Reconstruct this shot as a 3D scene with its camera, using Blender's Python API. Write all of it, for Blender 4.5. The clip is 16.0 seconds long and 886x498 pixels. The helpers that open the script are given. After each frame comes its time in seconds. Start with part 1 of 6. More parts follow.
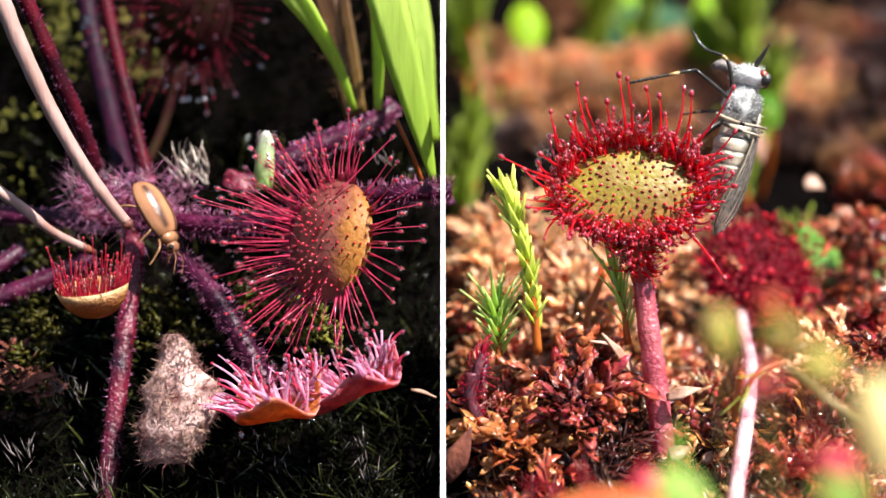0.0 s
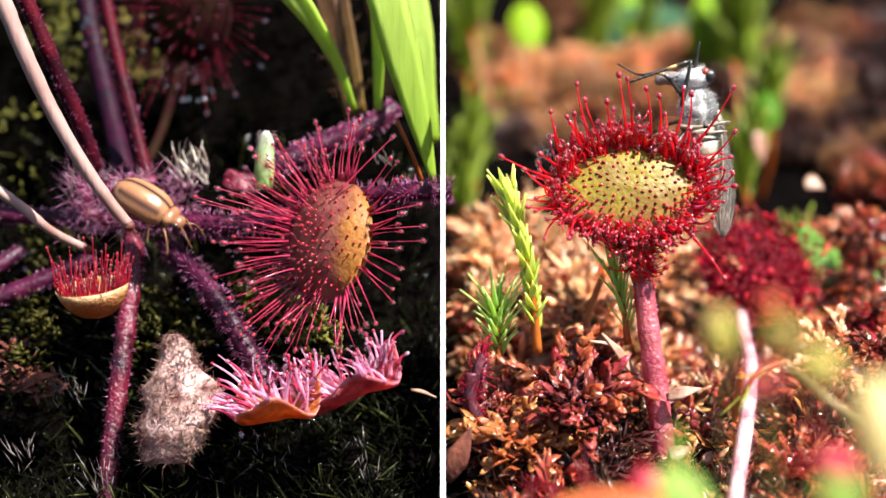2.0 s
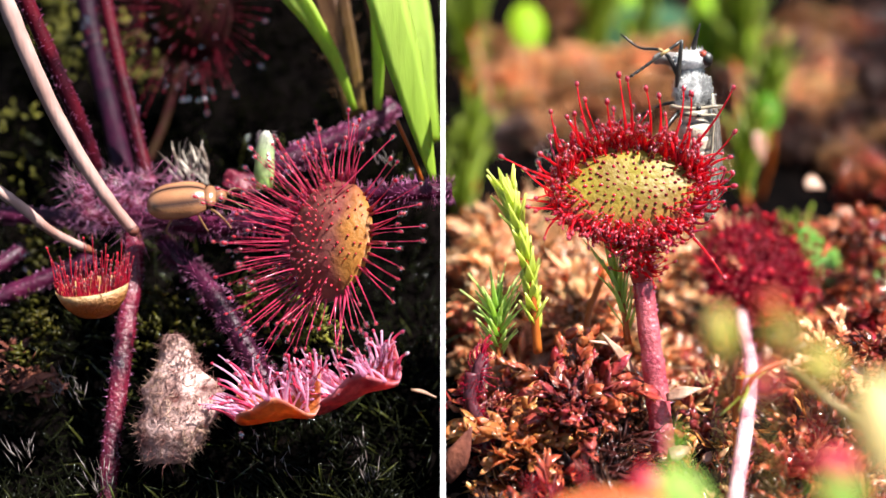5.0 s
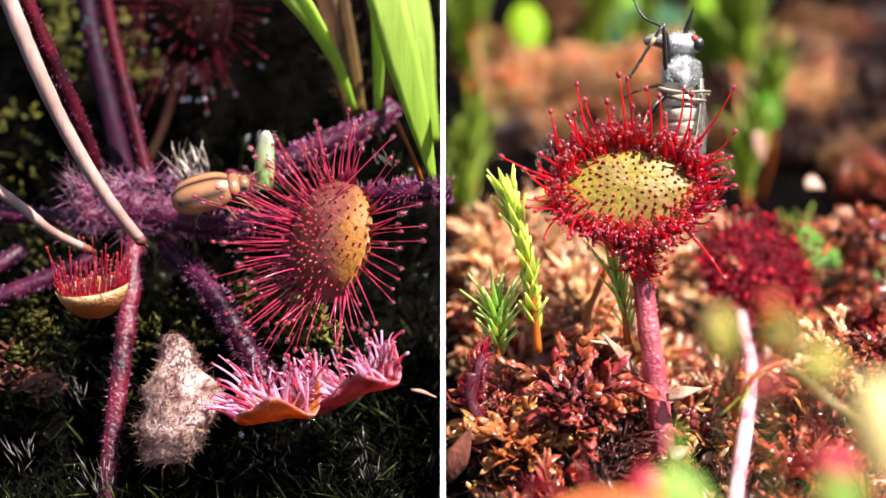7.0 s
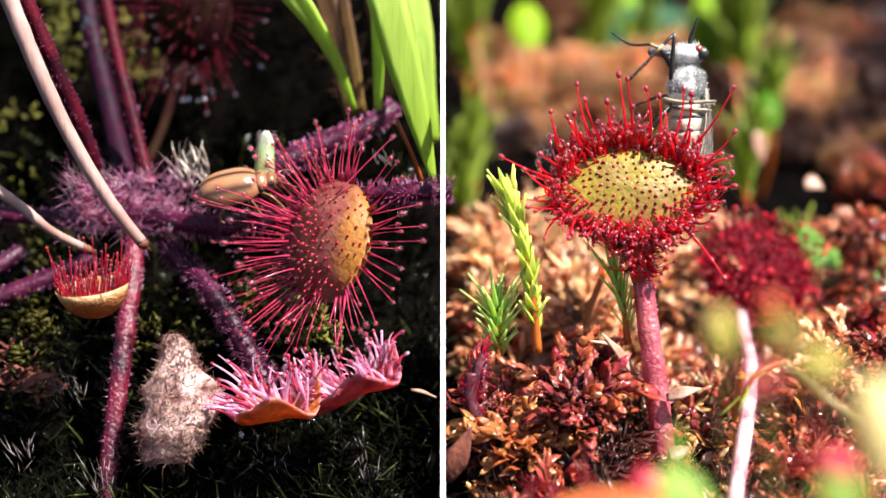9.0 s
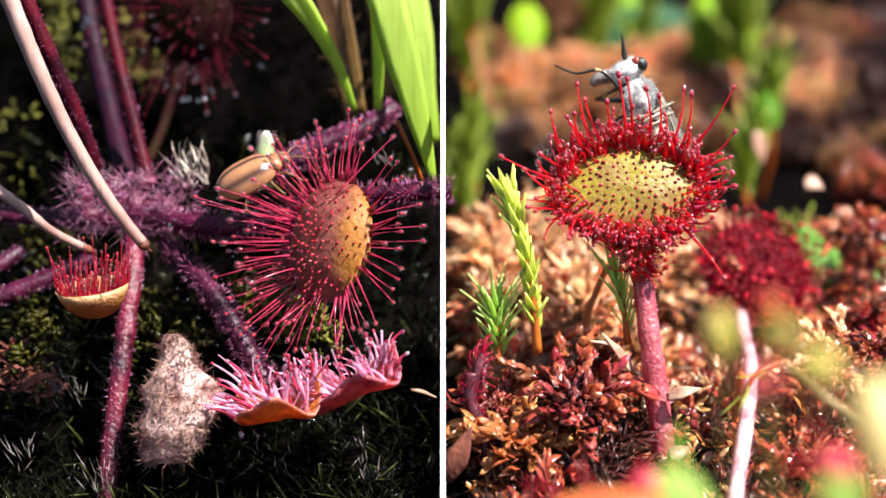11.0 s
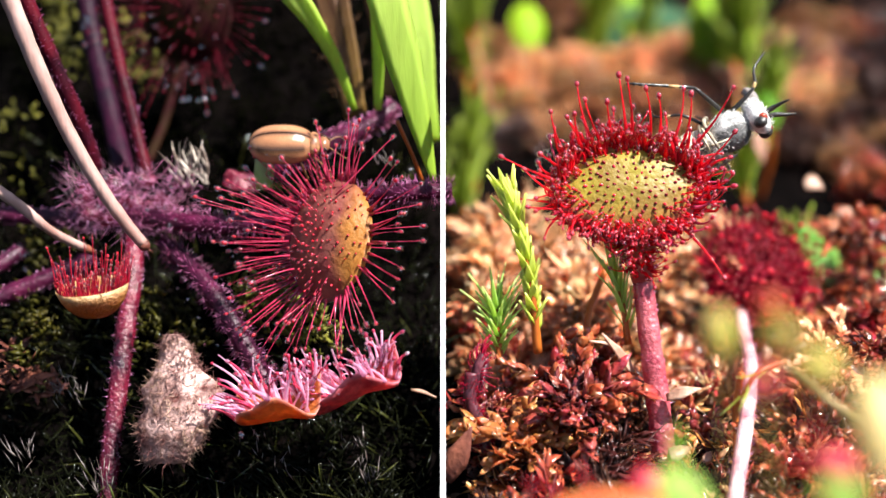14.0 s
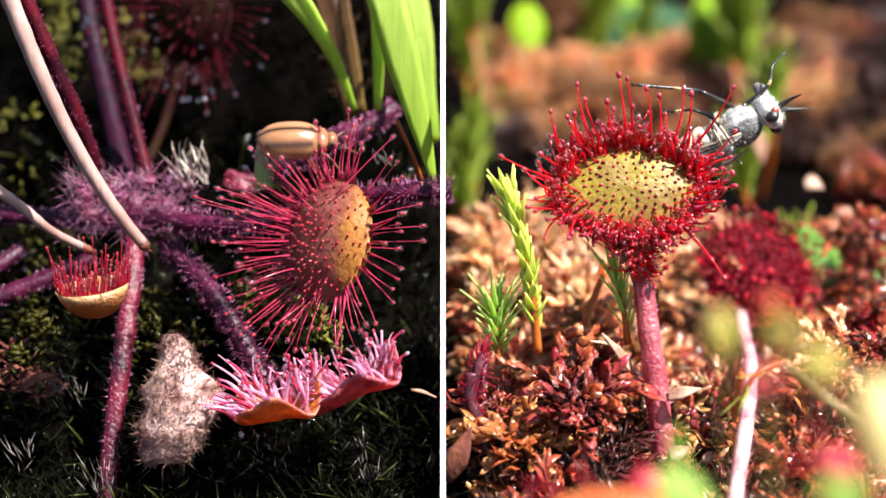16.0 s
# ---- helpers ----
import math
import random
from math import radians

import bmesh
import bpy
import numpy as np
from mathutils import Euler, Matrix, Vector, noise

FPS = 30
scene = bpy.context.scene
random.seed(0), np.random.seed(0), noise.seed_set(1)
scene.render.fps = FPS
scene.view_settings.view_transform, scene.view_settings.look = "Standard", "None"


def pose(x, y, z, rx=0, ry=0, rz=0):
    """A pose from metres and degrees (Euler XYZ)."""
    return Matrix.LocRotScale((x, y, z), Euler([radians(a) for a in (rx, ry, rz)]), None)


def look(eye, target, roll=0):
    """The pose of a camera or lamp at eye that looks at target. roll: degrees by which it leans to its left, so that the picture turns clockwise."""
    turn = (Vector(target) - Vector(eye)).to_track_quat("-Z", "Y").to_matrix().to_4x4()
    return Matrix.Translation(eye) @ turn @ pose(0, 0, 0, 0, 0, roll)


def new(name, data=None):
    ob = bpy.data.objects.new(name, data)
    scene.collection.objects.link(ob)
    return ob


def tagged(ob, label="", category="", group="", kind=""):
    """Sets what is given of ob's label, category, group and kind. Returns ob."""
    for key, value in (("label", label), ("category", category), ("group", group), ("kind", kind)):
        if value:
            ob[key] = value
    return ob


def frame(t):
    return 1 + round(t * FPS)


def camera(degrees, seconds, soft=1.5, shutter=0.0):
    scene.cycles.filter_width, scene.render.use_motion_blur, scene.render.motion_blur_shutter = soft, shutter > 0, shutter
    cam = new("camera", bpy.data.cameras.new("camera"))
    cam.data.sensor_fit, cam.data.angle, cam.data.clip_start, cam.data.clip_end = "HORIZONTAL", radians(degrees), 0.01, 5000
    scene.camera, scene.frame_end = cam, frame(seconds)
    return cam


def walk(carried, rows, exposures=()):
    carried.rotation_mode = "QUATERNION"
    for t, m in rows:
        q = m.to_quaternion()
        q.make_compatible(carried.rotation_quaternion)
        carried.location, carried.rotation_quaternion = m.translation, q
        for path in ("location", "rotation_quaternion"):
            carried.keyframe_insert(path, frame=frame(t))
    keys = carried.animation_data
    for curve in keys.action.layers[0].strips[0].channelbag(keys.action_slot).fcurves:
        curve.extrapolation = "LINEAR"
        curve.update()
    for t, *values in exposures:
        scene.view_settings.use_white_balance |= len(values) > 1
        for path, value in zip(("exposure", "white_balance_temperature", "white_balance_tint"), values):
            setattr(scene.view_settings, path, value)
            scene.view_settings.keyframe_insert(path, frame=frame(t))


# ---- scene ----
# Places are found with at(u, v, d): u across and v down the plane of sharpness in
# thirtieths of a millimetre, d millimetres behind that plane. Modelling is in millimetres.
MM = 0.001
SHARP = 97.5          # mm from the lens to the plane of sharpness
HEIGHT = 46.0         # mm from the bog surface to the lens
TILT = radians(20.0)  # the lens looks down by this

cam = camera(30.0, 16.0, soft=1.5, shutter=0.5)
cam.data.dof.use_dof = True
cam.data.dof.focus_distance = SHARP * MM
cam.data.dof.aperture_fstop = 25.0
STAND = pose(0, 0, HEIGHT * MM, 70.0, 0, 0)
walk(cam, [(0.0, STAND), (16.0, STAND)], exposures=((0.0, 1.43), (0.5, 1.47), (7.0, 1.52), (16.0, 1.55)))

# ---- light: one high sun from the upper right, blue sky ----
SUN_WAY = Vector((0.48, -0.16, 0.86)).normalized()
world = bpy.data.worlds.new("sky")
scene.world = world
world.use_nodes = True
sky = world.node_tree.nodes.new("ShaderNodeTexSky")
sky.sky_type = "NISHITA"
sky.sun_disc = False
sky.sun_elevation = math.asin(SUN_WAY.z)
sky.sun_rotation = math.atan2(SUN_WAY.x, SUN_WAY.y)
back = world.node_tree.nodes["Background"]
world.node_tree.links.new(sky.outputs[0], back.inputs[0])
back.inputs[1].default_value = 0.05
sun_data = bpy.data.lights.new("sun", "SUN")
sun_data.energy, sun_data.angle, sun_data.color = 5.0, radians(0.6), (0.98, 0.96, 0.92)
sun = new("sun", sun_data)
sun.matrix_world = look(SUN_WAY * 3.0, (0, 0, 0))

# ---- helpers for this scene ----
FWD = Vector((0, math.cos(TILT), -math.sin(TILT)))
UPV = Vector((0, math.sin(TILT), math.cos(TILT)))
XV = Vector((1, 0, 0))


def at(u, v, d=0.0):
    k = (SHARP + d) / SHARP / 30.0
    return Vector((0, 0, HEIGHT)) + FWD * (SHARP + d) + XV * ((u - 784) * k) + UPV * ((441 - v) * k)


def way(x, up, near):
    return (XV * x + UPV * up - FWD * near).normalized()


def facing(u, v, d, ahead, back_way):
    """The pose of a creature: its middle, the way it heads (local y), the way its back faces (local z)."""
    y = way(*ahead)
    z = way(*back_way)
    z = (z - y * z.dot(y)).normalized()
    x = y.cross(z)
    m = Matrix((x, y, z)).transposed().to_4x4()
    m.translation = at(u, v, d) * MM
    return m


def rnd(a, b):
    return random.uniform(a, b)


def side_of(d, n):
    s = d.cross(n)
    if s.length < 1e-6:
        s = d.orthogonal()
    return s.normalized()


class Form:
    """A mesh in the making, in millimetres."""

    def __init__(self):
        self.v, self.f, self.m, self.t = [], [], [], []

    def vert(self, p, tone=0.0):
        self.v.append((p[0], p[1], p[2]))
        self.t.append(tone)
        return len(self.v) - 1

    def face(self, ids, mi=0):
        self.f.append(tuple(ids))
        self.m.append(mi)

    def tube(self, pts, radii, n=6, mi=0, t0=0.0, t1=1.0, flat=1.0):
        pts = [Vector(p) for p in pts]
        rings, ref = [], None
        last = len(pts) - 1
        for i, p in enumerate(pts):
            d = (pts[min(i + 1, last)] - pts[max(i - 1, 0)])
            d = d.normalized() if d.length > 1e-9 else Vector((0, 0, 1))
            if ref is None:
                ref = d.orthogonal().normalized()
            ref = ref - d * ref.dot(d)
            ref = ref.normalized() if ref.length > 1e-6 else d.orthogonal().normalized()
            o = d.cross(ref)
            tone = t0 + (t1 - t0) * i / max(last, 1)
            rings.append([self.vert(p + (ref * math.cos(a) + o * math.sin(a) * flat) * radii[i], tone)
                          for a in (2 * math.pi * j / n for j in range(n))])
        for a, b in zip(rings, rings[1:]):
            for j in range(n):
                k = (j + 1) % n
                self.face((a[j], a[k], b[k], b[j]), mi)
        for ring, p, tone, flip in ((rings[0], pts[0], t0, True), (rings[-1], pts[-1], t1, False)):
            c = self.vert(p, tone)
            for j in range(n):
                k = (j + 1) % n
                self.face((ring[k], ring[j], c) if flip else (ring[j], ring[k], c), mi)

    def ball(self, c, r, nu=8, nv=5, mi=0, axes=None, tone=0.0):
        c = Vector(c)
        r = r if isinstance(r, tuple) else (r, r, r)
        ax = axes or (Vector((1, 0, 0)), Vector((0, 1, 0)), Vector((0, 0, 1)))
        tone = tone if callable(tone) else (lambda x, y, z, w=tone: w)
        top, bot = self.vert(c + ax[2] * r[2], tone(0, 0, 1)), self.vert(c - ax[2] * r[2], tone(0, 0, -1))
        rings = []
        for i in range(1, nv):
            th = math.pi * i / nv
            ring = []
            for j in range(nu):
                a = 2 * math.pi * j / nu
                x, y, z = math.sin(th) * math.cos(a), math.sin(th) * math.sin(a), math.cos(th)
                ring.append(self.vert(c + ax[0] * (r[0] * x) + ax[1] * (r[1] * y) + ax[2] * (r[2] * z), tone(x, y, z)))
            rings.append(ring)
        for j in range(nu):
            k = (j + 1) % nu
            self.face((top, rings[0][j], rings[0][k]), mi)
            self.face((bot, rings[-1][k], rings[-1][j]), mi)
            for a, b in zip(rings, rings[1:]):
                self.face((a[j], b[j], b[k], a[k]), mi)

    def leaf6(self, p, d, n, length, w, thick, mi=0, t0=0.0, t1=1.0, belly=0.4):
        """A small pointed leaf: six corners, eight faces."""
        s = side_of(d, n)
        mid = p + d * (length * belly)
        tm = t0 + (t1 - t0) * belly
        a, b = self.vert(p, t0), self.vert(p + d * length, t1)
        q = [self.vert(mid + s * w, tm), self.vert(mid + n * thick, tm), self.vert(mid - s * w, tm), self.vert(mid - n * thick, tm)]
        for i in range(4):
            k = (i + 1) % 4
            self.face((a, q[k], q[i]), mi)
            self.face((b, q[i], q[k]), mi)

    def curl_leaf(self, p, d, n, length, w, curl, mi=0, t0=0.0, t1=1.0):
        """A thin boat-shaped leaf that bends towards n by curl."""
        s = side_of(d, n)
        a = self.vert(p, t0)
        rings = []
        for t, k in ((0.3, 1.0), (0.65, 0.75)):
            c = p + d * (length * t) + n * (curl * length * t * t)
            tone = t0 + (t1 - t0) * t
            rings.append([self.vert(c + s * (w * k) + n * (w * 0.45 * k), tone), self.vert(c + n * (w * 0.10), tone),
                          self.vert(c - s * (w * k) + n * (w * 0.45 * k), tone), self.vert(c - n * (w * 0.25), tone)])
        b = self.vert(p + d * length + n * (curl * length), t1)
        for i in range(4):
            k = (i + 1) % 4
            self.face((a, rings[0][k], rings[0][i]), mi)
            self.face((rings[0][i], rings[0][k], rings[1][k], rings[1][i]), mi)
            self.face((b, rings[1][i], rings[1][k]), mi)

    def blade(self, pts, widths, n, thick=0.15, keel=0.0, mi=0, t0=0.0, t1=1.0):
        """A long leaf along pts with a lens-shaped section; keel folds it along its middle."""
        pts = [Vector(p) for p in pts]
        last = len(pts) - 1
        rings = []
        for i, p in enumerate(pts):
            d = (pts[min(i + 1, last)] - pts[max(i - 1, 0)]).normalized()
            s = side_of(d, n)
            up = s.cross(d).normalized()
            w, tone = widths[i], t0 + (t1 - t0) * i / last
            rings.append([self.vert(q, tone) for q in (
                p + s * w + up * keel * w, p + s * w * 0.5 + up * (thick + keel * w * 0.35), p + up * thick,
                p - s * w * 0.5 + up * (thick + keel * w * 0.35), p - s * w + up * keel * w,
                p - s * w * 0.5 + up * (keel * w * 0.35 - thick), p - up * thick, p + s * w * 0.5 + up * (keel * w * 0.35 - thick))])
        for a, b in zip(rings, rings[1:]):
            for j in range(8):
                k = (j + 1) % 8
                self.face((a[j], b[j], b[k], a[k]), mi)
        self.face(rings[0], mi)
        self.face(rings[-1][::-1], mi)

    def merge(self, other, m, mi=None):
        base = len(self.v)
        self.v += [tuple(m @ Vector(p)) for p in other.v]
        self.t += other.t
        self.f += [tuple(i + base for i in f) for f in other.f]
        self.m += other.m if mi is None else [mi] * len(other.f)

    def mesh(self, name, mats, off=Vector((0, 0, 0)), smooth=True):
        me = bpy.data.meshes.new(name)
        me.from_pydata([((p[0] - off[0]) * MM, (p[1] - off[1]) * MM, (p[2] - off[2]) * MM) for p in self.v], [], self.f)
        for mt in mats:
            me.materials.append(mt)
        me.polygons.foreach_set("material_index", self.m)
        me.polygons.foreach_set("use_smooth", [smooth] * len(self.f))
        att = me.attributes.new("tone", "FLOAT", "POINT")
        att.data.foreach_set("value", self.t)
        me.update()
        return me


BASE = {}


def thing(name, base, label, category, group="", kind=""):
    """An Empty at the thing's base that parents its parts."""
    ob = new(name)
    ob.empty_display_size = 0.002
    ob.location = Vector(base) * MM
    BASE[ob.name] = Vector(base)
    return tagged(ob, label, category, group, kind)


def part(name, form, mats, parent, label="", smooth=True):
    off = BASE[parent.name]
    ob = new(name, form.mesh(name, mats if isinstance(mats, (list, tuple)) else [mats], off, smooth))
    ob.parent = parent
    BASE[ob.name] = off
    return tagged(ob, label)


def single(name, form, mats, base, label, category, group="", kind="", smooth=True):
    """A thing of one mesh."""
    ob = new(name, form.mesh(name, mats if isinstance(mats, (list, tuple)) else [mats], Vector(base), smooth))
    ob.location = Vector(base) * MM
    BASE[ob.name] = Vector(base)
    return tagged(ob, label, category, group, kind)


def bend(points, n):
    """A smooth line through the points (Catmull-Rom), n steps for each stretch."""
    p = [Vector(q) for q in points]
    p = [p[0] * 2 - p[1]] + p + [p[-1] * 2 - p[-2]]
    out = []
    for i in range(1, len(p) - 2):
        for j in range(n):
            t = j / n
            a, b, c, e = p[i - 1], p[i], p[i + 1], p[i + 2]
            out.append(0.5 * (2 * b + (c - a) * t + (2 * a - 5 * b + 4 * c - e) * t * t + (3 * b - a - 3 * c + e) * t ** 3))
    out.append(p[-2])
    return out


def taper(a, b, n):
    return [a + (b - a) * i / (n - 1) for i in range(n)]


# ---- materials ----
def mat(name, c1, c2=None, scale=2.0, rough=0.5, through_light=0.0, bump=0.0, bump_scale=8.0, tone=None, tone_pow=1.0,
        metal=0.0, spec=0.5, coat=0.0, vary=0.25, fine=0.25, glass=0.0, sheen=0.0, stretch=None):
    """Two colours mixed by noise (scale: patches a millimetre), a fine grain, a colour that comes in along the 'tone'."""
    m = bpy.data.materials.new(name)
    m.use_nodes = True
    nt = m.node_tree
    nd, ln = nt.nodes, nt.links
    bsdf, out = nd["Principled BSDF"], nd["Material Output"]
    co = nd.new("ShaderNodeTexCoord")
    vec = co.outputs["Object"]
    if stretch:
        mp = nd.new("ShaderNodeMapping")
        mp.inputs["Scale"].default_value = stretch
        ln.new(vec, mp.inputs["Vector"])
        vec = mp.outputs["Vector"]
    info = nd.new("ShaderNodeObjectInfo")
    n1 = nd.new("ShaderNodeTexNoise")
    n1.noise_dimensions = "4D"
    n1.inputs["Scale"].default_value = scale * 1000
    n1.inputs["Detail"].default_value = 3
    ln.new(vec, n1.inputs["Vector"])
    w = nd.new("ShaderNodeMath")
    w.operation = "MULTIPLY"
    w.inputs[1].default_value = 40
    ln.new(info.outputs["Random"], w.inputs[0])
    ln.new(w.outputs[0], n1.inputs["W"])
    ramp = nd.new("ShaderNodeMapRange")
    ramp.inputs["From Min"].default_value, ramp.inputs["From Max"].default_value = 0.35, 0.65
    ln.new(n1.outputs["Fac"], ramp.inputs["Value"])
    mix = nd.new("ShaderNodeMix")
    mix.data_type = "RGBA"
    c2 = c2 or tuple(x * 0.7 for x in c1)
    mix.inputs["A"].default_value, mix.inputs["B"].default_value = (*c1, 1), (*c2, 1)
    ln.new(ramp.outputs[0], mix.inputs["Factor"])
    col = mix.outputs["Result"]
    if tone:
        at_node = nd.new("ShaderNodeAttribute")
        at_node.attribute_name = "tone"
        pw = nd.new("ShaderNodeMath")
        pw.operation = "POWER"
        pw.inputs[1].default_value = tone_pow
        ln.new(at_node.outputs["Fac"], pw.inputs[0])
        tm = nd.new("ShaderNodeMix")
        tm.data_type = "RGBA"
        tm.inputs["B"].default_value = (*tone, 1)
        ln.new(pw.outputs[0], tm.inputs["Factor"])
        ln.new(col, tm.inputs["A"])
        col = tm.outputs["Result"]
    n2 = nd.new("ShaderNodeTexNoise")
    n2.inputs["Scale"].default_value = bump_scale * 1000
    n2.inputs["Detail"].default_value = 4
    ln.new(vec, n2.inputs["Vector"])
    geo = nd.new("ShaderNodeNewGeometry")
    va = nd.new("ShaderNodeMath")
    va.operation = "MULTIPLY_ADD"
    va.inputs[1].default_value, va.inputs[2].default_value = vary, 1.0 - vary * 0.5 - fine * 0.5
    ln.new(geo.outputs["Random Per Island"], va.inputs[0])
    vb = nd.new("ShaderNodeMath")
    vb.operation = "MULTIPLY_ADD"
    vb.inputs[1].default_value = fine
    ln.new(n2.outputs["Fac"], vb.inputs[0])
    ln.new(va.outputs[0], vb.inputs[2])
    hv = nd.new("ShaderNodeHueSaturation")
    ln.new(vb.outputs[0], hv.inputs["Value"])
    if vary >= 0.9:
        hue = nd.new("ShaderNodeMapRange")
        hue.inputs["From Min"].default_value, hue.inputs["From Max"].default_value = 0.3, 0.7
        hue.inputs["To Min"].default_value, hue.inputs["To Max"].default_value = 0.475, 0.525
        ln.new(n1.outputs["Fac"], hue.inputs["Value"])
        ln.new(hue.outputs[0], hv.inputs["Hue"])
    ln.new(col, hv.inputs["Color"])
    col = hv.outputs["Color"]
    ln.new(col, bsdf.inputs["Base Color"])
    rr = nd.new("ShaderNodeMath")
    rr.operation = "MULTIPLY_ADD"
    rr.inputs[1].default_value, rr.inputs[2].default_value = 0.2, max(0.02, rough - 0.1)
    ln.new(n2.outputs["Fac"], rr.inputs[0])
    ln.new(rr.outputs[0], bsdf.inputs["Roughness"])
    bsdf.inputs["Metallic"].default_value = metal
    bsdf.inputs["Specular IOR Level"].default_value = spec
    bsdf.inputs["Coat Weight"].default_value = coat
    bsdf.inputs["Coat Roughness"].default_value = 0.06
    bsdf.inputs["Sheen Weight"].default_value = sheen
    bsdf.inputs["Transmission Weight"].default_value = glass
    if bump:
        bp = nd.new("ShaderNodeBump")
        bp.inputs["Strength"].default_value = bump
        bp.inputs["Distance"].default_value = 0.0001
        ln.new(n2.outputs["Fac"], bp.inputs["Height"])
        ln.new(bp.outputs[0], bsdf.inputs["Normal"])
    if through_light:
        tr = nd.new("ShaderNodeBsdfTranslucent")
        ln.new(col, tr.inputs["Color"])
        ms = nd.new("ShaderNodeMixShader")
        ms.inputs[0].default_value = through_light
        ln.new(bsdf.outputs[0], ms.inputs[1])
        ln.new(tr.outputs[0], ms.inputs[2])
        ln.new(ms.outputs[0], out.inputs["Surface"])
    return m


def dew_mat(name, shine):
    """A clear skin of slime or water: it lets light through and mirrors, most at its rim."""
    m = bpy.data.materials.new(name)
    m.use_nodes = True
    nd, ln = m.node_tree.nodes, m.node_tree.links
    clear, gloss = nd.new("ShaderNodeBsdfTransparent"), nd.new("ShaderNodeBsdfGlossy")
    clear.inputs["Color"].default_value = (0.99, 0.95, 0.96, 1)
    gloss.inputs["Roughness"].default_value = 0.045
    rim = nd.new("ShaderNodeLayerWeight")
    edge = nd.new("ShaderNodeMath")
    edge.operation = "POWER"
    edge.inputs[1].default_value = 3.0
    ln.new(rim.outputs["Facing"], edge.inputs[0])
    amount = nd.new("ShaderNodeMath")
    amount.operation = "MULTIPLY_ADD"
    amount.inputs[1].default_value, amount.inputs[2].default_value = 0.5, shine
    ln.new(edge.outputs[0], amount.inputs[0])
    mx = nd.new("ShaderNodeMixShader")
    ln.new(amount.outputs[0], mx.inputs[0])
    ln.new(clear.outputs[0], mx.inputs[1])
    ln.new(gloss.outputs[0], mx.inputs[2])
    ln.new(mx.outputs[0], nd["Material Output"].inputs["Surface"])
    return m


PEAT = mat("wet_peat", (0.0010, 0.0008, 0.0008), (0.003, 0.002, 0.0018), 0.25, 0.85, spec=0.01, bump=0.8, bump_scale=2.0)
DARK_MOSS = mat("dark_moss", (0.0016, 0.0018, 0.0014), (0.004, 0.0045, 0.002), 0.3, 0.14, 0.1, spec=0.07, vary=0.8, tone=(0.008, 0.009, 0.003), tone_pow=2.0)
# the bank moss again, blackened to paint the shade farther up
SHADE_BLACK_MOSS = mat("deep_moss", (0.0006, 0.0007, 0.0005), (0.0015, 0.0017, 0.0007), 0.3, 0.8, 0.1, spec=0.0, vary=0.7, tone=(0.002, 0.0023, 0.0008), tone_pow=2.0)
MOSS_BLADE = mat("moss_blade", (0.024, 0.026, 0.006), (0.005, 0.006, 0.003), 0.3, 0.1, 0.3, spec=1.0, vary=0.95, tone=(0.085, 0.085, 0.02), tone_pow=1.6)
GOLD_MOSS = mat("gold_moss", (0.035, 0.032, 0.003), (0.008, 0.009, 0.002), 0.4, 0.4, 0.4, vary=0.9, spec=0.3, tone=(0.09, 0.075, 0.007))
LIME_MOSS = mat("lime_moss", (0.12, 0.115, 0.010), (0.035, 0.04, 0.006), 0.4, 0.4, 0.35, vary=0.8, spec=0.4, tone=(0.24, 0.22, 0.03))
RED_STALK = mat("red_stalk", (0.72, 0.18, 0.20), (0.40, 0.03, 0.065), 0.7, 0.25, 0.35, bump=1.6, bump_scale=4, fine=1.0, spec=1.0, coat=0.4)
PATCHY_STALK = mat("patchy_stalk", (0.09, 0.003, 0.010), (0.014, 0.0015, 0.006), 0.5, 0.5, 0.15, bump=0.6, bump_scale=5, fine=0.6, spec=0.12)
WET_STALK = mat("wet_stalk", (0.19, 0.010, 0.032), (0.035, 0.003, 0.012), 0.6, 0.25, 0.2, bump=2.0, bump_scale=4, fine=1.0, spec=0.8, coat=0.15)
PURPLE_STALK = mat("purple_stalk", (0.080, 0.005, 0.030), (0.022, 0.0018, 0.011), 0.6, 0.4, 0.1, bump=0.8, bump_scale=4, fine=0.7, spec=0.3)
# the purple stalk darkened, its shade put into the colour
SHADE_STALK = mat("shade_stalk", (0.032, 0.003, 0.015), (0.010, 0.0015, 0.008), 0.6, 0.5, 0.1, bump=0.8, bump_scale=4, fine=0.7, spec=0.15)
PINK_STALK = mat("pink_stalk", (0.84, 0.60, 0.58), (0.55, 0.20, 0.23), 0.8, 0.3, 0.2, bump=0.8, bump_scale=5, fine=0.6, spec=0.8)
HAIR = mat("stalk_hair", (0.82, 0.38, 0.60), (0.50, 0.12, 0.28), 1.0, 0.25, 0.4, vary=0.9, spec=0.9)
PALE_STEM = mat("pale_dry_stem", (0.50, 0.31, 0.27), (0.30, 0.15, 0.12), 0.5, 0.5, 0.1, bump=0.8, bump_scale=3, stretch=(1, 1, 0.25), fine=0.5)
TENT_RED = mat("tentacle_red", (0.90, 0.024, 0.05), (0.70, 0.010, 0.03), 1.5, 0.1, 0.65, vary=0.6, spec=1.0, coat=1.0)
TENT_PINK = mat("tentacle_pink", (0.70, 0.06, 0.14), (0.42, 0.015, 0.06), 1.5, 0.14, 0.35, vary=0.6, spec=1.0, coat=0.5)
GLAND = mat("gland_red", (0.80, 0.015, 0.04), (0.56, 0.008, 0.024), 1.5, 0.25, 0.2, spec=0.9, coat=0.3)
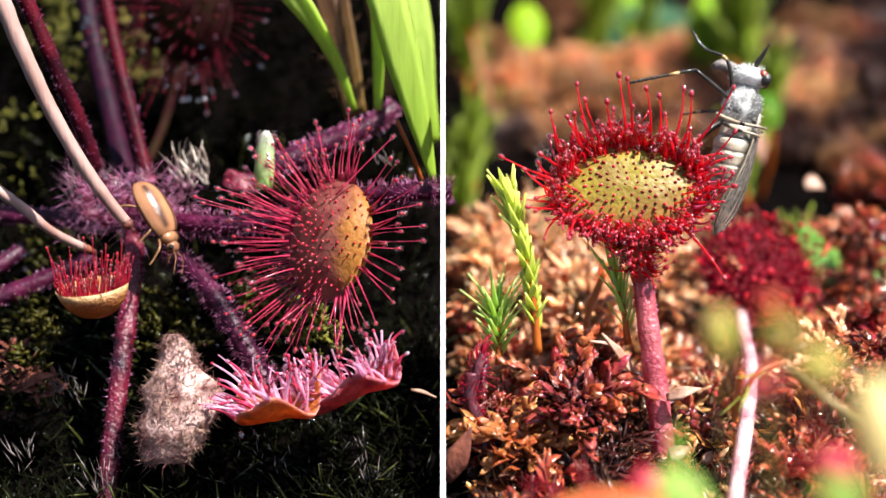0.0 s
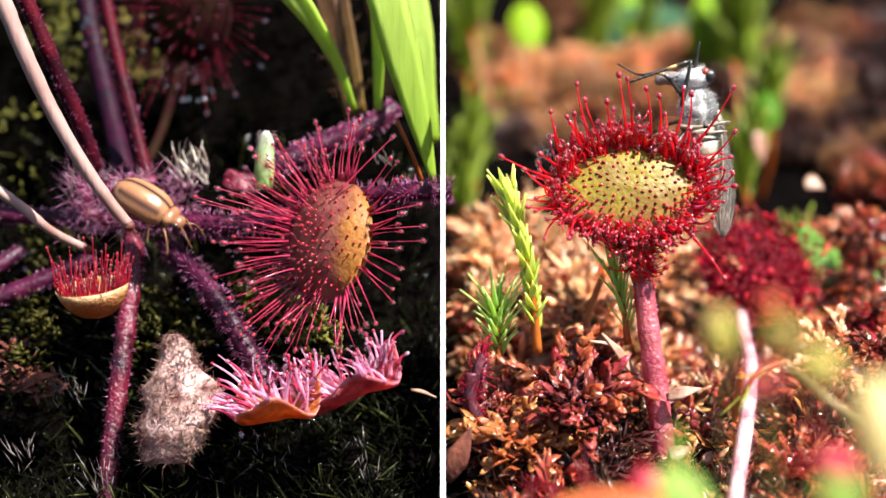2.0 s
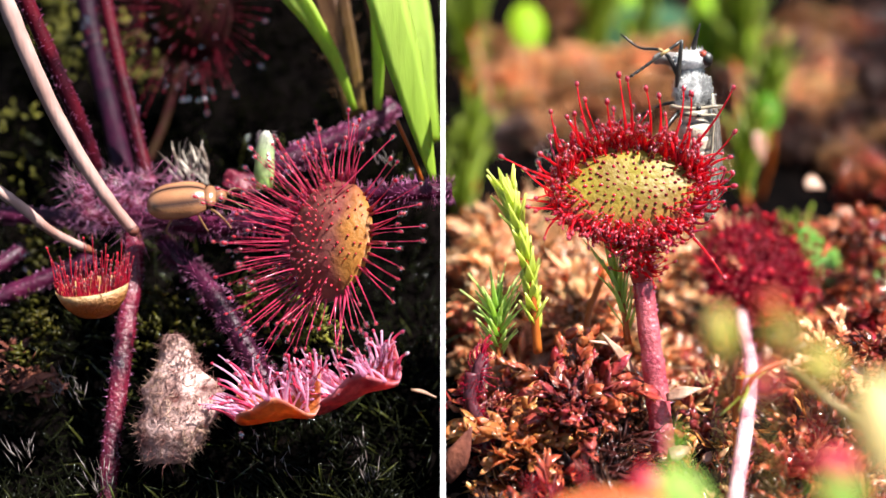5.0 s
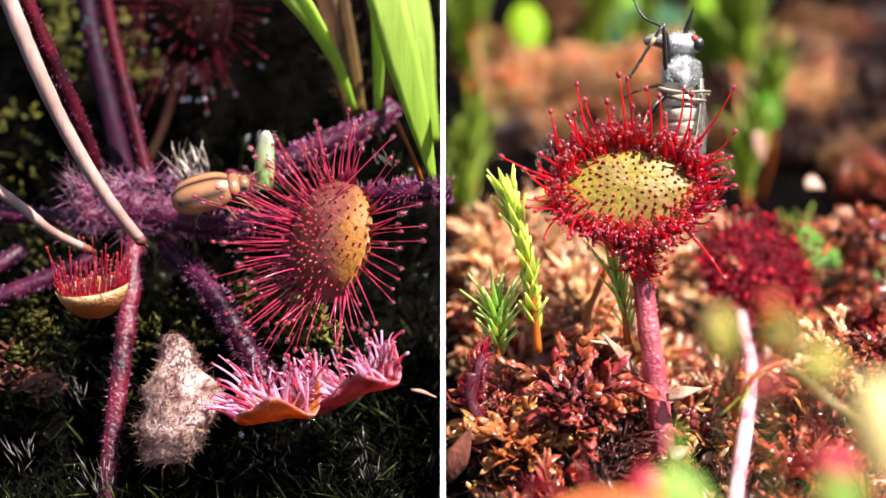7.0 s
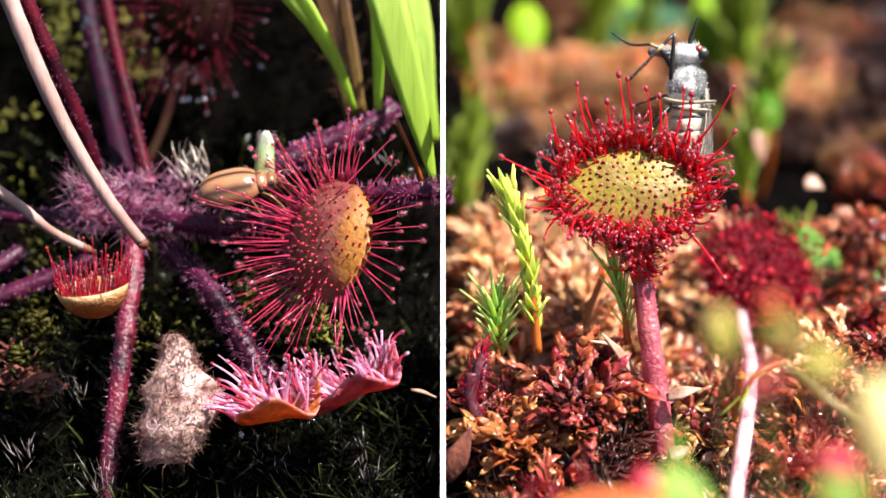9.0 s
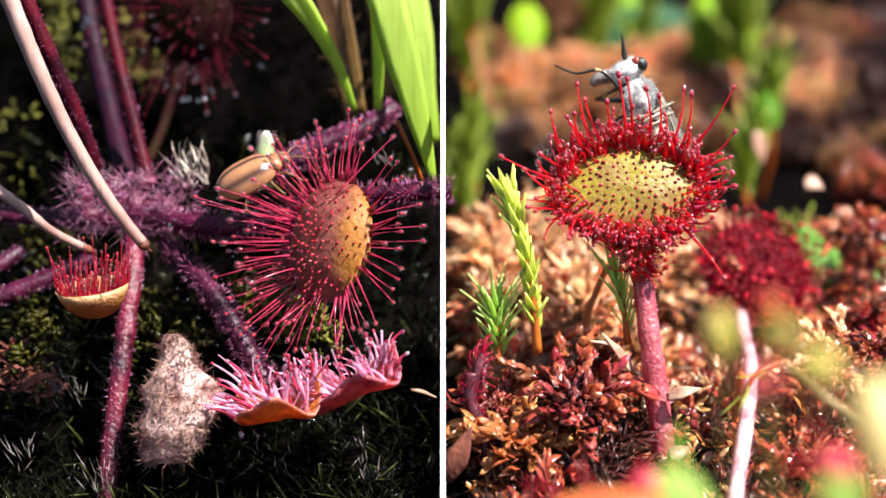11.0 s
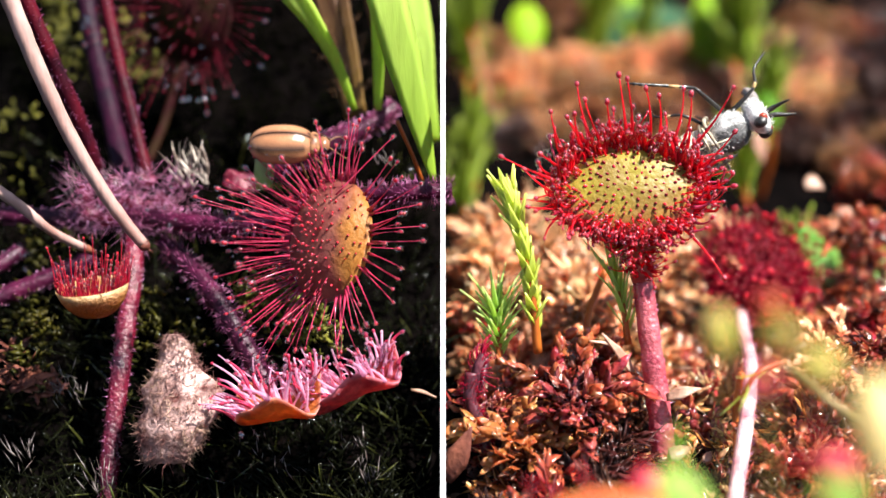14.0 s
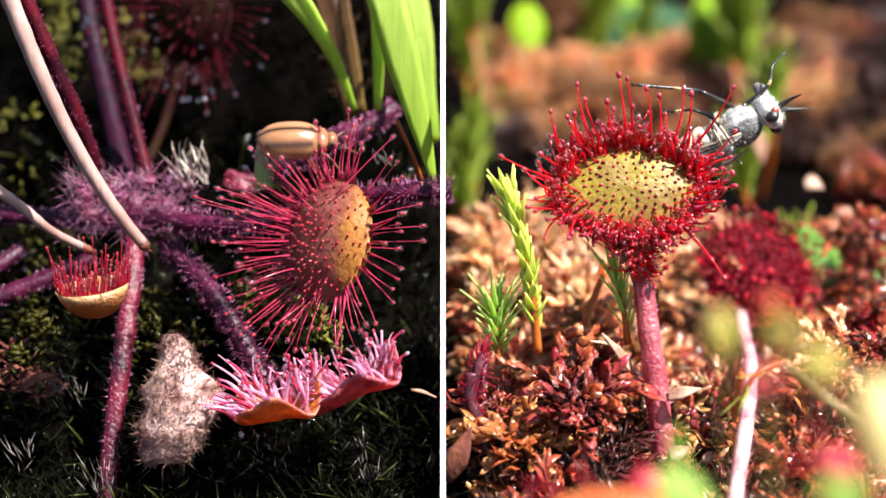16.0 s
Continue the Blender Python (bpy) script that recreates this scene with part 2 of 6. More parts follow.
GLAND_DARK = mat("gland_dark", (0.24, 0.005, 0.012), (0.15, 0.003, 0.008), 1.5, 0.3, 0.1, spec=0.4, coat=0.1)
DEW = dew_mat("dew", 0.14)
WATER = dew_mat("water", 0.22)
LEAF_YELLOW = mat("leaf_yellow", (0.36, 0.28, 0.022), (0.27, 0.17, 0.03), 0.35, 0.45, 0.25, bump=0.9, bump_scale=3, spec=0.4, tone=(0.44, 0.04, 0.045), tone_pow=2.2, fine=0.5)
LEAF_ORANGE = mat("leaf_orange", (0.40, 0.13, 0.10), (0.26, 0.05, 0.05), 0.9, 0.45, 0.5, bump=1.2, bump_scale=2.5, spec=0.4, tone=(0.56, 0.23, 0.045), tone_pow=1.0, fine=0.8)
LEAF_CUP = mat("leaf_cup", (0.54, 0.17, 0.02), (0.46, 0.10, 0.015), 0.9, 0.35, 0.4, bump=2.0, bump_scale=5, spec=0.9, vary=0.0, fine=0.9, tone=(0.85, 0.60, 0.28), tone_pow=14.0, coat=0.4)
LEAF_RUST = mat("leaf_rust", (0.74, 0.25, 0.05), (0.50, 0.10, 0.03), 1.3, 0.4, 0.5, bump=1.5, bump_scale=2.5, spec=0.5, fine=0.8, tone=(0.85, 0.42, 0.40), tone_pow=40.0)
TENT_GLASS = mat("tentacle_glass", (0.95, 0.70, 0.84), (0.84, 0.34, 0.54), 1.2, 0.07, 0.5, spec=1.0, coat=1.0, vary=0.6, glass=0.2)
LEAF_ROSE = mat("leaf_rose", (0.70, 0.13, 0.12), (0.46, 0.045, 0.06), 1.3, 0.4, 0.5, bump=1.5, bump_scale=2.5, spec=0.5, fine=0.8, tone=(0.85, 0.36, 0.44), tone_pow=40.0)
# near-black colours that paint the shade over the upper leaf and its hairs
LEAF_SHADED = mat("leaf_shaded", (0.016, 0.011, 0.003), (0.022, 0.003, 0.005), 0.5, 0.7, 0.1, bump=0.4, bump_scale=3, spec=0.05)
TENT_SHADED = mat("tentacle_shaded", (0.15, 0.006, 0.020), (0.08, 0.003, 0.010), 1.5, 0.3, 0.3, vary=0.3, spec=0.2)
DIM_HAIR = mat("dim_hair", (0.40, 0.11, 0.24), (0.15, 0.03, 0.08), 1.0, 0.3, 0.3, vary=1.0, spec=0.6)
TENT_CUP = mat("tentacle_cup", (0.40, 0.008, 0.028), (0.22, 0.004, 0.015), 1.5, 0.25, 0.3, vary=0.7, spec=0.5)
LEAF_CRIMSON = mat("leaf_crimson", (0.22, 0.006, 0.022), (0.13, 0.004, 0.014), 0.5, 0.65, 0.2, spec=0.1, bump=0.4, bump_scale=3)
TENT_CRIMSON = mat("tentacle_crimson", (0.46, 0.008, 0.04), (0.28, 0.005, 0.024), 1.5, 0.16, 0.3, vary=0.4)
DEAD_LEAF = mat("dead_leaf", (0.84, 0.54, 0.48), (0.12, 0.03, 0.022), 0.9, 0.6, 0.2, bump=1.5, bump_scale=3, fine=1.0)
DEAD_HAIR = mat("dead_hair", (0.14, 0.05, 0.04), (0.50, 0.28, 0.22), 0.8, 0.6, 0.2, vary=0.9)
GRASS = mat("grass_blade", (0.42, 0.60, 0.06), (0.28, 0.46, 0.025), 0.35, 0.3, 0.5, bump=0.8, bump_scale=2, tone=(0.56, 0.70, 0.16), stretch=(1, 1, 0.1), fine=0.5)
SHEATH = mat("dry_sheath", (0.20, 0.11, 0.018), (0.09, 0.038, 0.010), 0.5, 0.5, 0.25, bump=0.4, bump_scale=2, tone=(0.11, 0.045, 0.018), stretch=(1, 1, 0.2))
SPROUT = mat("sprout", (0.26, 0.42, 0.08), (0.32, 0.42, 0.15), 0.8, 0.5, 0.3, tone=(0.55, 0.48, 0.46), tone_pow=2.5)
SILVER_HAIR = mat("silver_hair", (0.42, 0.36, 0.36), (0.22, 0.14, 0.16), 0.8, 0.35, 0.3, vary=0.8)
# silvery colour for dry hair and for glints painted over dark moss
TUFT_HAIR_GLINT = mat("tuft_hair_glint", (0.34, 0.28, 0.27), (0.09, 0.06, 0.05), 0.8, 0.2, 0.3, vary=0.9, spec=1.0)
CREAM_TUFT = mat("cream_tuft", (0.58, 0.50, 0.42), (0.20, 0.13, 0.10), 0.9, 0.4, 0.3, vary=0.8, spec=0.5)
HAIRCAP = mat("haircap_green", (0.50, 0.64, 0.03), (0.60, 0.70, 0.06), 0.8, 0.35, 0.5, vary=0.4, tone=(0.84, 0.86, 0.26), tone_pow=1.3)
HAIRCAP_COOL = mat("haircap_cool", (0.46, 0.68, 0.07), (0.54, 0.74, 0.16), 0.8, 0.45, 0.55, vary=0.4, spec=0.25, tone=(0.80, 0.92, 0.40), tone_pow=1.3)
ORANGE_STEM = mat("orange_stem", (0.50, 0.13, 0.015), (0.38, 0.08, 0.012), 0.8, 0.4, 0.25)
MOSS_TAN = mat("moss_tan", (0.92, 0.43, 0.15), (0.44, 0.13, 0.036), 0.5, 0.16, 0.5, vary=1.0, tone=(0.95, 0.60, 0.34), tone_pow=1.5, spec=1.0, bump=1.2, bump_scale=4, fine=0.8, coat=0.6)
MOSS_ORANGE = mat("moss_orange", (0.60, 0.16, 0.026), (0.19, 0.032, 0.010), 0.5, 0.18, 0.5, vary=0.9, tone=(0.80, 0.34, 0.11), tone_pow=1.8, spec=1.0, bump=1.2, bump_scale=4, fine=0.8, coat=0.6)
MOSS_RED = mat("moss_red", (0.38, 0.045, 0.018), (0.07, 0.009, 0.008), 0.5, 0.16, 0.5, vary=1.0, tone=(0.74, 0.18, 0.07), tone_pow=2.6, spec=1.0, bump=1.2, bump_scale=4, fine=0.8, coat=0.6)
MOSS_BROWN = mat("moss_brown", (0.22, 0.066, 0.016), (0.05, 0.014, 0.005), 0.25, 0.35, 0.35, vary=1.0, tone=(0.48, 0.20, 0.065), tone_pow=1.8, spec=0.6, bump=0.6, fine=0.5)
MOSS_RUST = mat("moss_rust", (0.88, 0.29, 0.06), (0.40, 0.10, 0.022), 0.25, 0.2, 0.5, vary=1.0, tone=(0.98, 0.60, 0.30), tone_pow=1.8, spec=0.8, bump=0.6, fine=0.5)
HAIRCAP_BACK = mat("haircap_back", (0.20, 0.30, 0.014), (0.13, 0.20, 0.014), 0.5, 0.4, 0.5, vary=0.5, spec=0.4, tone=(0.34, 0.42, 0.05), tone_pow=1.5)
MOSS_DARK = mat("moss_dark", (0.014, 0.006, 0.005), (0.035, 0.010, 0.006), 0.6, 0.35, 0.3, vary=0.9, tone=(0.09, 0.025, 0.014), tone_pow=1.8, spec=0.5, bump=0.6, fine=0.5)
MOSS_PLUM = mat("moss_plum", (0.10, 0.02, 0.022), (0.16, 0.02, 0.015), 0.6, 0.2, 0.4, vary=0.9, tone=(0.62, 0.10, 0.06), tone_pow=2.0, spec=0.9, bump=1.2, bump_scale=4, fine=0.8, coat=0.6)
DRY_SCRAP = mat("dry_scrap", (0.74, 0.52, 0.38), (0.46, 0.22, 0.14), 0.6, 0.35, 0.35, vary=0.6, bump=0.6, fine=0.4, spec=0.7)
WITHERED = mat("withered", (0.05, 0.012, 0.022), (0.12, 0.02, 0.03), 1.0, 0.4, 0.1, bump=0.8, bump_scale=4, fine=0.6)
BROWN_LEAF = mat("brown_leaf", (0.34, 0.11, 0.065), (0.11, 0.03, 0.022), 0.8, 0.5, 0.2, bump=1.0, bump_scale=3, fine=0.7, spec=0.3)
BROAD_GREEN = mat("broad_green", (0.24, 0.42, 0.012), (0.32, 0.46, 0.02), 0.12, 0.5, 0.4, vary=0.3, spec=0.15)
FRESH_GREEN = mat("fresh_green", (0.16, 0.36, 0.05), (0.26, 0.44, 0.12), 0.12, 0.35, 0.45, vary=0.3, spec=0.5)
DEEP_GREEN = mat("deep_green", (0.06, 0.17, 0.008), (0.10, 0.20, 0.010), 0.2, 0.5, 0.4, vary=0.3, spec=0.15)
BLUE_GREEN = mat("blue_green", (0.02, 0.085, 0.03), (0.035, 0.11, 0.045), 0.12, 0.5, 0.3, vary=0.3, spec=0.15)
LIME_SOFT = mat("lime_leaf", (0.58, 0.56, 0.09), (0.50, 0.46, 0.07), 0.15, 0.45, 0.4, tone=(0.74, 0.46, 0.20), tone_pow=3.0)
GREEN_SOFT = mat("soft_green_leaf", (0.50, 0.68, 0.16), (0.42, 0.60, 0.12), 0.3, 0.5, 0.6)
PINK_SOFT = mat("pink_leaf", (0.60, 0.045, 0.055), (0.62, 0.12, 0.03), 0.3, 0.4, 0.4, tone=(0.80, 0.34, 0.08), tone_pow=3.0)
ROSE_SOFT = mat("rose_leaf", (0.72, 0.12, 0.17), (0.66, 0.06, 0.09), 0.3, 0.4, 0.4)
PEACH_SOFT = mat("peach_leaf", (0.78, 0.62, 0.26), (0.80, 0.50, 0.24), 0.15, 0.45, 0.4)
PALE_TWIG = mat("pale_twig", (0.46, 0.32, 0.16), (0.22, 0.16, 0.05), 0.5, 0.5, 0.1, bump=0.8, bump_scale=3)
WHITE = mat("white_paint", (0.88, 0.88, 0.88), (0.86, 0.86, 0.86), 0.3, 0.6, fine=0.02, vary=0.0)


# ---- ground: one sheet; a steep dark bank to the left of the divider, flat bog to the right ----
def bog_height(x, y):
    """Height in mm of the ground at x, y."""
    rough = 1.6 * noise.noise(Vector((x * 0.11, y * 0.11, 3.1))) + 0.6 * noise.noise(Vector((x * 0.4, y * 0.4, 7.7)))
    fade = min(1.0, max(0.0, (420 - math.hypot(x, y)) / 200))
    if x <= 0:
        run = min(max(y - 90.0, 0.0), 60.0)
        rise = -2.5 + run * 0.68
        drop = max(0.0, y - 300.0) * 0.08
        return rise + rough * fade - min(drop, 38.0)
    return -0.5 + rough * 0.8 * fade + 0.02 * min(max(y - 120, 0), 200)


def ground_sheet():
    def axis(lo, hi, step, far):
        mid = [lo + step * i for i in range(int((hi - lo) / step) + 1)]
        out, s = [], step
        p = hi
        while p < far:
            s *= 1.45
            p += s
            out.append(p)
        low, s, p = [], step, lo
        while p > -far:
            s *= 1.45
            p -= s
            low.append(p)
        return low[::-1] + mid + out
    xs = [x for x in axis(-60, 60, 1.0, 40000) if abs(x) > 0.5]
    xs = sorted(xs + [-0.04, 0.04])
    ys = axis(40, 260, 1.5, 40000)
    f = Form()
    ids = [[f.vert((x, y, bog_height(x, y))) for x in xs] for y in ys]
    for a, b in zip(ids, ids[1:]):
        for i in range(len(xs) - 1):
            f.face((a[i], a[i + 1], b[i + 1], b[i]))
    return single("ground", f, PEAT, (0, 0, 0), "dark wet peat of a bog with a mossy bank", "ground", kind="structure")


ground_sheet()


def divider():
    """A narrow white slat, leaning back a little, that parts the two plots."""
    f = Form()
    q = []
    for v, d in ((975, -7.0), (-110, 6.5)):
        p = at(784, v, d)
        w = 4 / 30.0 * (SHARP + d) / SHARP
        for sx, dp in ((-w, 0), (w, 0), (w * 0.9, 0.8), (-w * 0.9, 0.8)):
            q.append(f.vert(p + XV * sx + FWD * dp))
    for i in range(4):
        k = (i + 1) % 4
        f.face((q[i], q[k], q[k + 4], q[i + 4]))
    f.face((q[3], q[2], q[1], q[0]))
    f.face((q[4], q[5], q[6], q[7]))
    single("divider_strip", f, WHITE, at(784, 975, -7.0), "thin straight white strip standing between two bog plots", "divider strip", kind="structure", smooth=False)


divider()


# ---- sundews ----
def tentacle(parent, p, d0, d1, length, r, head, dew, mats, n=5, foot=1.7):
    """One gland-tipped hair: it leaves along d0 and bends towards d1."""
    f = Form()
    p1 = p + d0 * (length * 0.56)
    p2 = p1 + (d0 * 0.25 + d1 * 0.75).normalized() * (length * 0.5)
    pts = [p * (1 - t) ** 2 + p1 * (2 * t * (1 - t)) + p2 * t * t for t in (i / 6 for i in range(7))]
    f.tube(pts, [r * foot, r * (0.5 + foot * 0.47), r * 1.05, r * 0.85, r * 0.7, r * 0.62, r * 0.62], n, 0)
    e = (pts[-1] - pts[-2]).normalized()
    o = e.orthogonal().normalized()
    ax = (o, e.cross(o), e)
    f.ball(p2 + e * head * 0.6, (head, head, head * 1.35), 8, 5, 1, ax)
    if dew:
        f.ball(p2 + e * head * 0.6, (dew, dew, dew * 1.3), 10, 7, 2, ax)
    return part("tentacle", f, mats, parent)


class Disc:
    """A rounded leaf: middle c, axes a and b in its plane, normal n, half sizes in mm; bulge > 0 is a dome."""

    def __init__(self, c, a, n, ra, rb, bulge, power=2.0, wave=0.0):
        self.c, self.n = c, n.normalized()
        self.a = (a - self.n * a.dot(self.n)).normalized()
        self.b = self.n.cross(self.a)
        self.ra, self.rb, self.bulge, self.power, self.wave = ra, rb, bulge, power, wave

    def point(self, r, th):
        h = -self.bulge * r ** self.power + self.wave * r * r * (math.sin(3 * th + 0.7) + 0.5 * math.sin(5 * th + 2.0)) + 0.12 * self.ra * 0.2 * noise.noise(Vector((r * 3 * math.cos(th), r * 3 * math.sin(th), self.ra)))
        return self.c + self.a * (self.ra * r * math.cos(th)) + self.b * (self.rb * r * math.sin(th)) + self.n * h

    def top(self, r, th, thick):
        """A point on the upper skin of a blade of that thickness."""
        return self.point(r, th) + self.n * (thick * 0.3 * math.sqrt(max(0.0, 1 - r ** 4)))

    def out(self, th):
        return (self.a * (math.cos(th) * self.ra) + self.b * (math.sin(th) * self.rb)).normalized()

    def normal(self, r, th):
        u = self.point(min(r + 0.05, 1.05), th) - self.point(max(r - 0.05, 0.0), th)
        w = self.point(r, th + 0.1) - self.point(r, th - 0.1)
        q = u.cross(w)
        q = q.normalized() if q.length > 1e-9 else self.n
        return q if q.dot(self.n) > 0 else -q

    def blade(self, thick, nr=12, nt=44, tone=None):
        f = Form()
        top, low = [], []
        for i in range(nr + 1):
            r = max(i / nr, 0.02)
            edge = math.sqrt(max(0.0, 1 - (i / nr) ** 4))
            row_a, row_b = [], []
            for j in range(nt):
                th = 2 * math.pi * j / nt
                p, q = self.point(r, th), self.n
                w = tone(r, th) if tone else r
                row_a.append(f.vert(p + q * (thick * 0.35 * edge), w))
                row_b.append(f.vert(p - q * (thick * edge), w))
            top.append(row_a)
            low.append(row_b)
        for i in range(nr):
            for j in range(nt):
                k = (j + 1) % nt
                f.face((top[i][j], top[i + 1][j], top[i + 1][k], top[i][k]))
                f.face((low[i][j], low[i][k], low[i + 1][k], low[i + 1][j]))
        f.face(tuple(top[0]))
        f.face(tuple(low[0][::-1]))
        for j in range(nt):
            k = (j + 1) % nt
            f.face((top[nr][j], low[nr][j], low[nr][k], top[nr][k]))
        return f


def hairs_along(pts, radii, count, length, lean=0.5, thick=0.04):
    """Short fine hairs standing off a stalk."""
    f = Form()
    for _ in range(count):
        t = rnd(0, len(pts) - 1.001)
        i = int(t)
        p = pts[i].lerp(pts[i + 1], t - i)
        d = (pts[i + 1] - pts[i]).normalized()
        o = (d.orthogonal().normalized())
        o.rotate(Matrix.Rotation(rnd(0, 6.283), 3, d))
        r = radii[i]
        g = (o + d * rnd(-lean, lean)).normalized()
        f.leaf6(p + o * r * 0.85, g, d, rnd(0.5, 1.0) * length, thick, thick)
    return f


def stalk(parent, points, r0, r1, material, hair=0, hair_len=0.5, name="petiole", hair_mat=None, thick=0.03):
    pts = bend(points, 8)
    radii = [a * (1 + 0.12 * noise.noise(Vector((i * 0.5, r0, 2.0)))) for i, a in enumerate(taper(r0, r1, len(pts)))]
    f = Form()
    f.tube(pts, radii, 10)
    ob = part(name, f, material, parent)
    if hair:
        part("hairs", hairs_along(pts, radii, hair, hair_len, thick=thick), hair_mat or HAIR, ob, "fine pale hairs")
    return ob


# -- the round-leaved sundew that holds the fly --
def sundew_with_fly():
    c = at(1115, 335, 0)
    plant = thing("sundew", at(1176, 815, 1), "round-leaved sundew, yellow disc ringed with red gland-tipped hairs, standing in moss", "sundew")
    stalk(plant, [at(1178, 850, 1), at(1166, 720, 1), at(1150, 600, 1), at(1138, 500, 1.2), at(1128, 430, 1.8), at(1120, 390, 2.0)], 0.76, 0.58, RED_STALK, 600, 0.26, thick=0.025)
    d = Disc(c, XV, way(-0.02, 0.24, 1.0), 4.75, 3.15, 0.8, 2.6)
    leaf = part("leaf", d.blade(0.8, 14, 52, tone=lambda r, th: min(1.0, 0.5 * r ** 2.0 + 0.7 * max(0.0, -math.sin(th)) * r + 0.9 * max(0.0, r - 0.72) / 0.28)), LEAF_YELLOW, plant, "yellow-green domed leaf blade")
    mats = [TENT_RED, GLAND, DEW]
    dark = [TENT_RED, GLAND_DARK, DEW]
    for i in range(210):
        r = 0.90 * math.sqrt((i + 0.5) / 210)
        th = i * 2.39996 + rnd(-0.12, 0.12)
        q = d.normal(r, th)
        down = max(0.0, -math.sin(th)) * r
        o = d.out(th)
        ln = 0.03 + rnd(0.05, 0.26) * r * r + 0.55 * down ** 1.6
        tentacle(leaf, d.top(r, th, 0.8) - q * 0.015, (o + q * (0.35 + down)).normalized(), (o * (1 - 0.6 * down) + q * 0.3 + UPV * rnd(-0.2, 0.5) * down).normalized(), ln, 0.028, rnd(0.07, 0.105), 0.14 if down > 0.4 and i % 3 == 0 else 0, mats if down > 0.45 or i % 6 == 0 else dark, 4)
    for i in range(150):
        th = 2 * math.pi * (i + rnd(-0.6, 0.6)) / 150
        r = rnd(0.8, 1.0)
        q, o = d.normal(r, th), d.out(th)
        s, cth = math.sin(th), math.cos(th)
        lat = UPV * cth - XV * s
        kind = random.random()
        if s > 0.35:
            length = rnd(0.9, 2.0) if kind < 0.85 else rnd(2.0, 2.6)
            go = (q * rnd(0.5, 1.0) + o * rnd(0.1, 0.8) + lat * rnd(-0.6, 0.6)).normalized()
            to = (UPV * rnd(0.5, 1.2) + lat * rnd(-0.8, 0.8) - FWD * rnd(-0.6, 0.6)).normalized()
        elif s > -0.4:
            length = rnd(0.9, 2.0)
            go = (o * rnd(0.7, 1.1) + q * rnd(0.3, 0.9) - UPV * rnd(-0.3, 0.4)).normalized()
            to = (UPV * rnd(0.4, 1.4) + o * rnd(-0.5, 0.3) - FWD * rnd(0, 0.6)).normalized() if kind < 0.75 else (o + UPV * rnd(-0.4, 0.3)).normalized()
        else:
            length = rnd(0.7, 1.8)
            go = (o * rnd(0.4, 1.0) + q * rnd(0.5, 1.0) + lat * rnd(-0.6, 0.6)).normalized()
            to = (UPV * rnd(-0.9, 1.2) + lat * rnd(-1.0, 1.0) - FWD * rnd(0.0, 0.8)).normalized()
        if 0.4 < kind < 0.75:
            to = (to - o * rnd(0.6, 1.6) + q * 0.5).normalized()
        hd = rnd(0.085, 0.13)
        tentacle(leaf, d.top(r, th, 0.8), go, to, length, rnd(0.05, 0.095), hd, hd * rnd(1.3, 1.8), mats if i % 5 else [TENT_PINK, GLAND, DEW], 6)
    for i in range(95):
        th = rnd(0.2, 2.95)
        r = rnd(0.76, 1.0)
        lat = UPV * math.cos(th) - XV * math.sin(th)
        go = (d.n * rnd(0.4, 0.9) + UPV * rnd(0.4, 0.9) + lat * rnd(-0.5, 0.5)).normalized()
        tentacle(leaf, d.top(r, th, 0.8), go, (UPV * rnd(0.2, 1) + lat * rnd(-1.1, 1.1) - FWD * rnd(-0.3, 0.8)).normalized(), rnd(0.8, 1.7), rnd(0.06, 0.10), 0.11, 0.17, mats, 6)
    # hairs that lean in over the blade, most along its lower half
    for i in range(150):
        th = rnd(0, 2 * math.pi)
        if math.sin(th) > 0.1 and random.random() < 0.45:
            continue
        low = max(0.0, -math.sin(th))
        r = rnd(0.66 - 0.14 * low, 0.93)
        q, o = d.normal(r, th), d.out(th)
        lat = UPV * math.cos(th) - XV * math.sin(th)
        to = (q * 0.5 + o * rnd(0.0, 1.0) + UPV * rnd(-0.3, 0.7) + lat * rnd(-0.8, 0.8)).normalized()
        tentacle(leaf, d.top(r, th, 0.8), (q + o * rnd(0.0, 0.7)).normalized(), to, rnd(0.25, 0.7) + 0.3 * low, rnd(0.035, 0.06), rnd(0.08, 0.11), 0.14, mats, 5)
    # the long ones: root on the blade and tip
    for (u0, v0), (u1, v1), lift in (((1050, 255), (1030, 158), 0.2), ((1062, 250), (1040, 184), 0.4), ((1002, 275), (983, 203), 0.3),
                                     ((1110, 245), (1096, 146), 0.3), ((1120, 245), (1108, 150), 0.6), ((1085, 250), (1077, 188), 0.5),
                                     ((1030, 262), (1022, 206), 0.6), ((1150, 245), (1137, 165), 0.6), ((1165, 250), (1160, 178), 0.3),
                                     ((1190, 255), (1200, 165), 0.3), ((1205, 262), (1212, 172), 0.5), ((1225, 262), (1285, 160), 0.5),
                                     ((1235, 300), (1290, 236), 0.4), ((1240, 335), (1292, 330), 0.5), ((1205, 400), (1271, 490), 0.6),
                                     ((985, 320), (895, 278), 0.6), ((985, 345), (935, 300), 0.5), ((990, 370), (940, 366), 0.5),
                                     ((1010, 400), (1010, 420), 0.9), ((1030, 250), (1008, 212), 0.5), ((1000, 300), (962, 275), 0.6)):
        p, e = at(u0, v0, 0.4), at(u1, v1, 0.4 - lift * 2)
        w = e - p
        g = (w.normalized() + d.out(math.atan2(334 - v0, u0 - 1115)) * 0.5 - FWD * lift).normalized()
        hd = rnd(0.13, 0.17)
        tentacle(leaf, p, g, (w.normalized() * 2 - g).normalized(), w.length * 1.04, 0.075, hd, hd * 1.35, mats, 6)
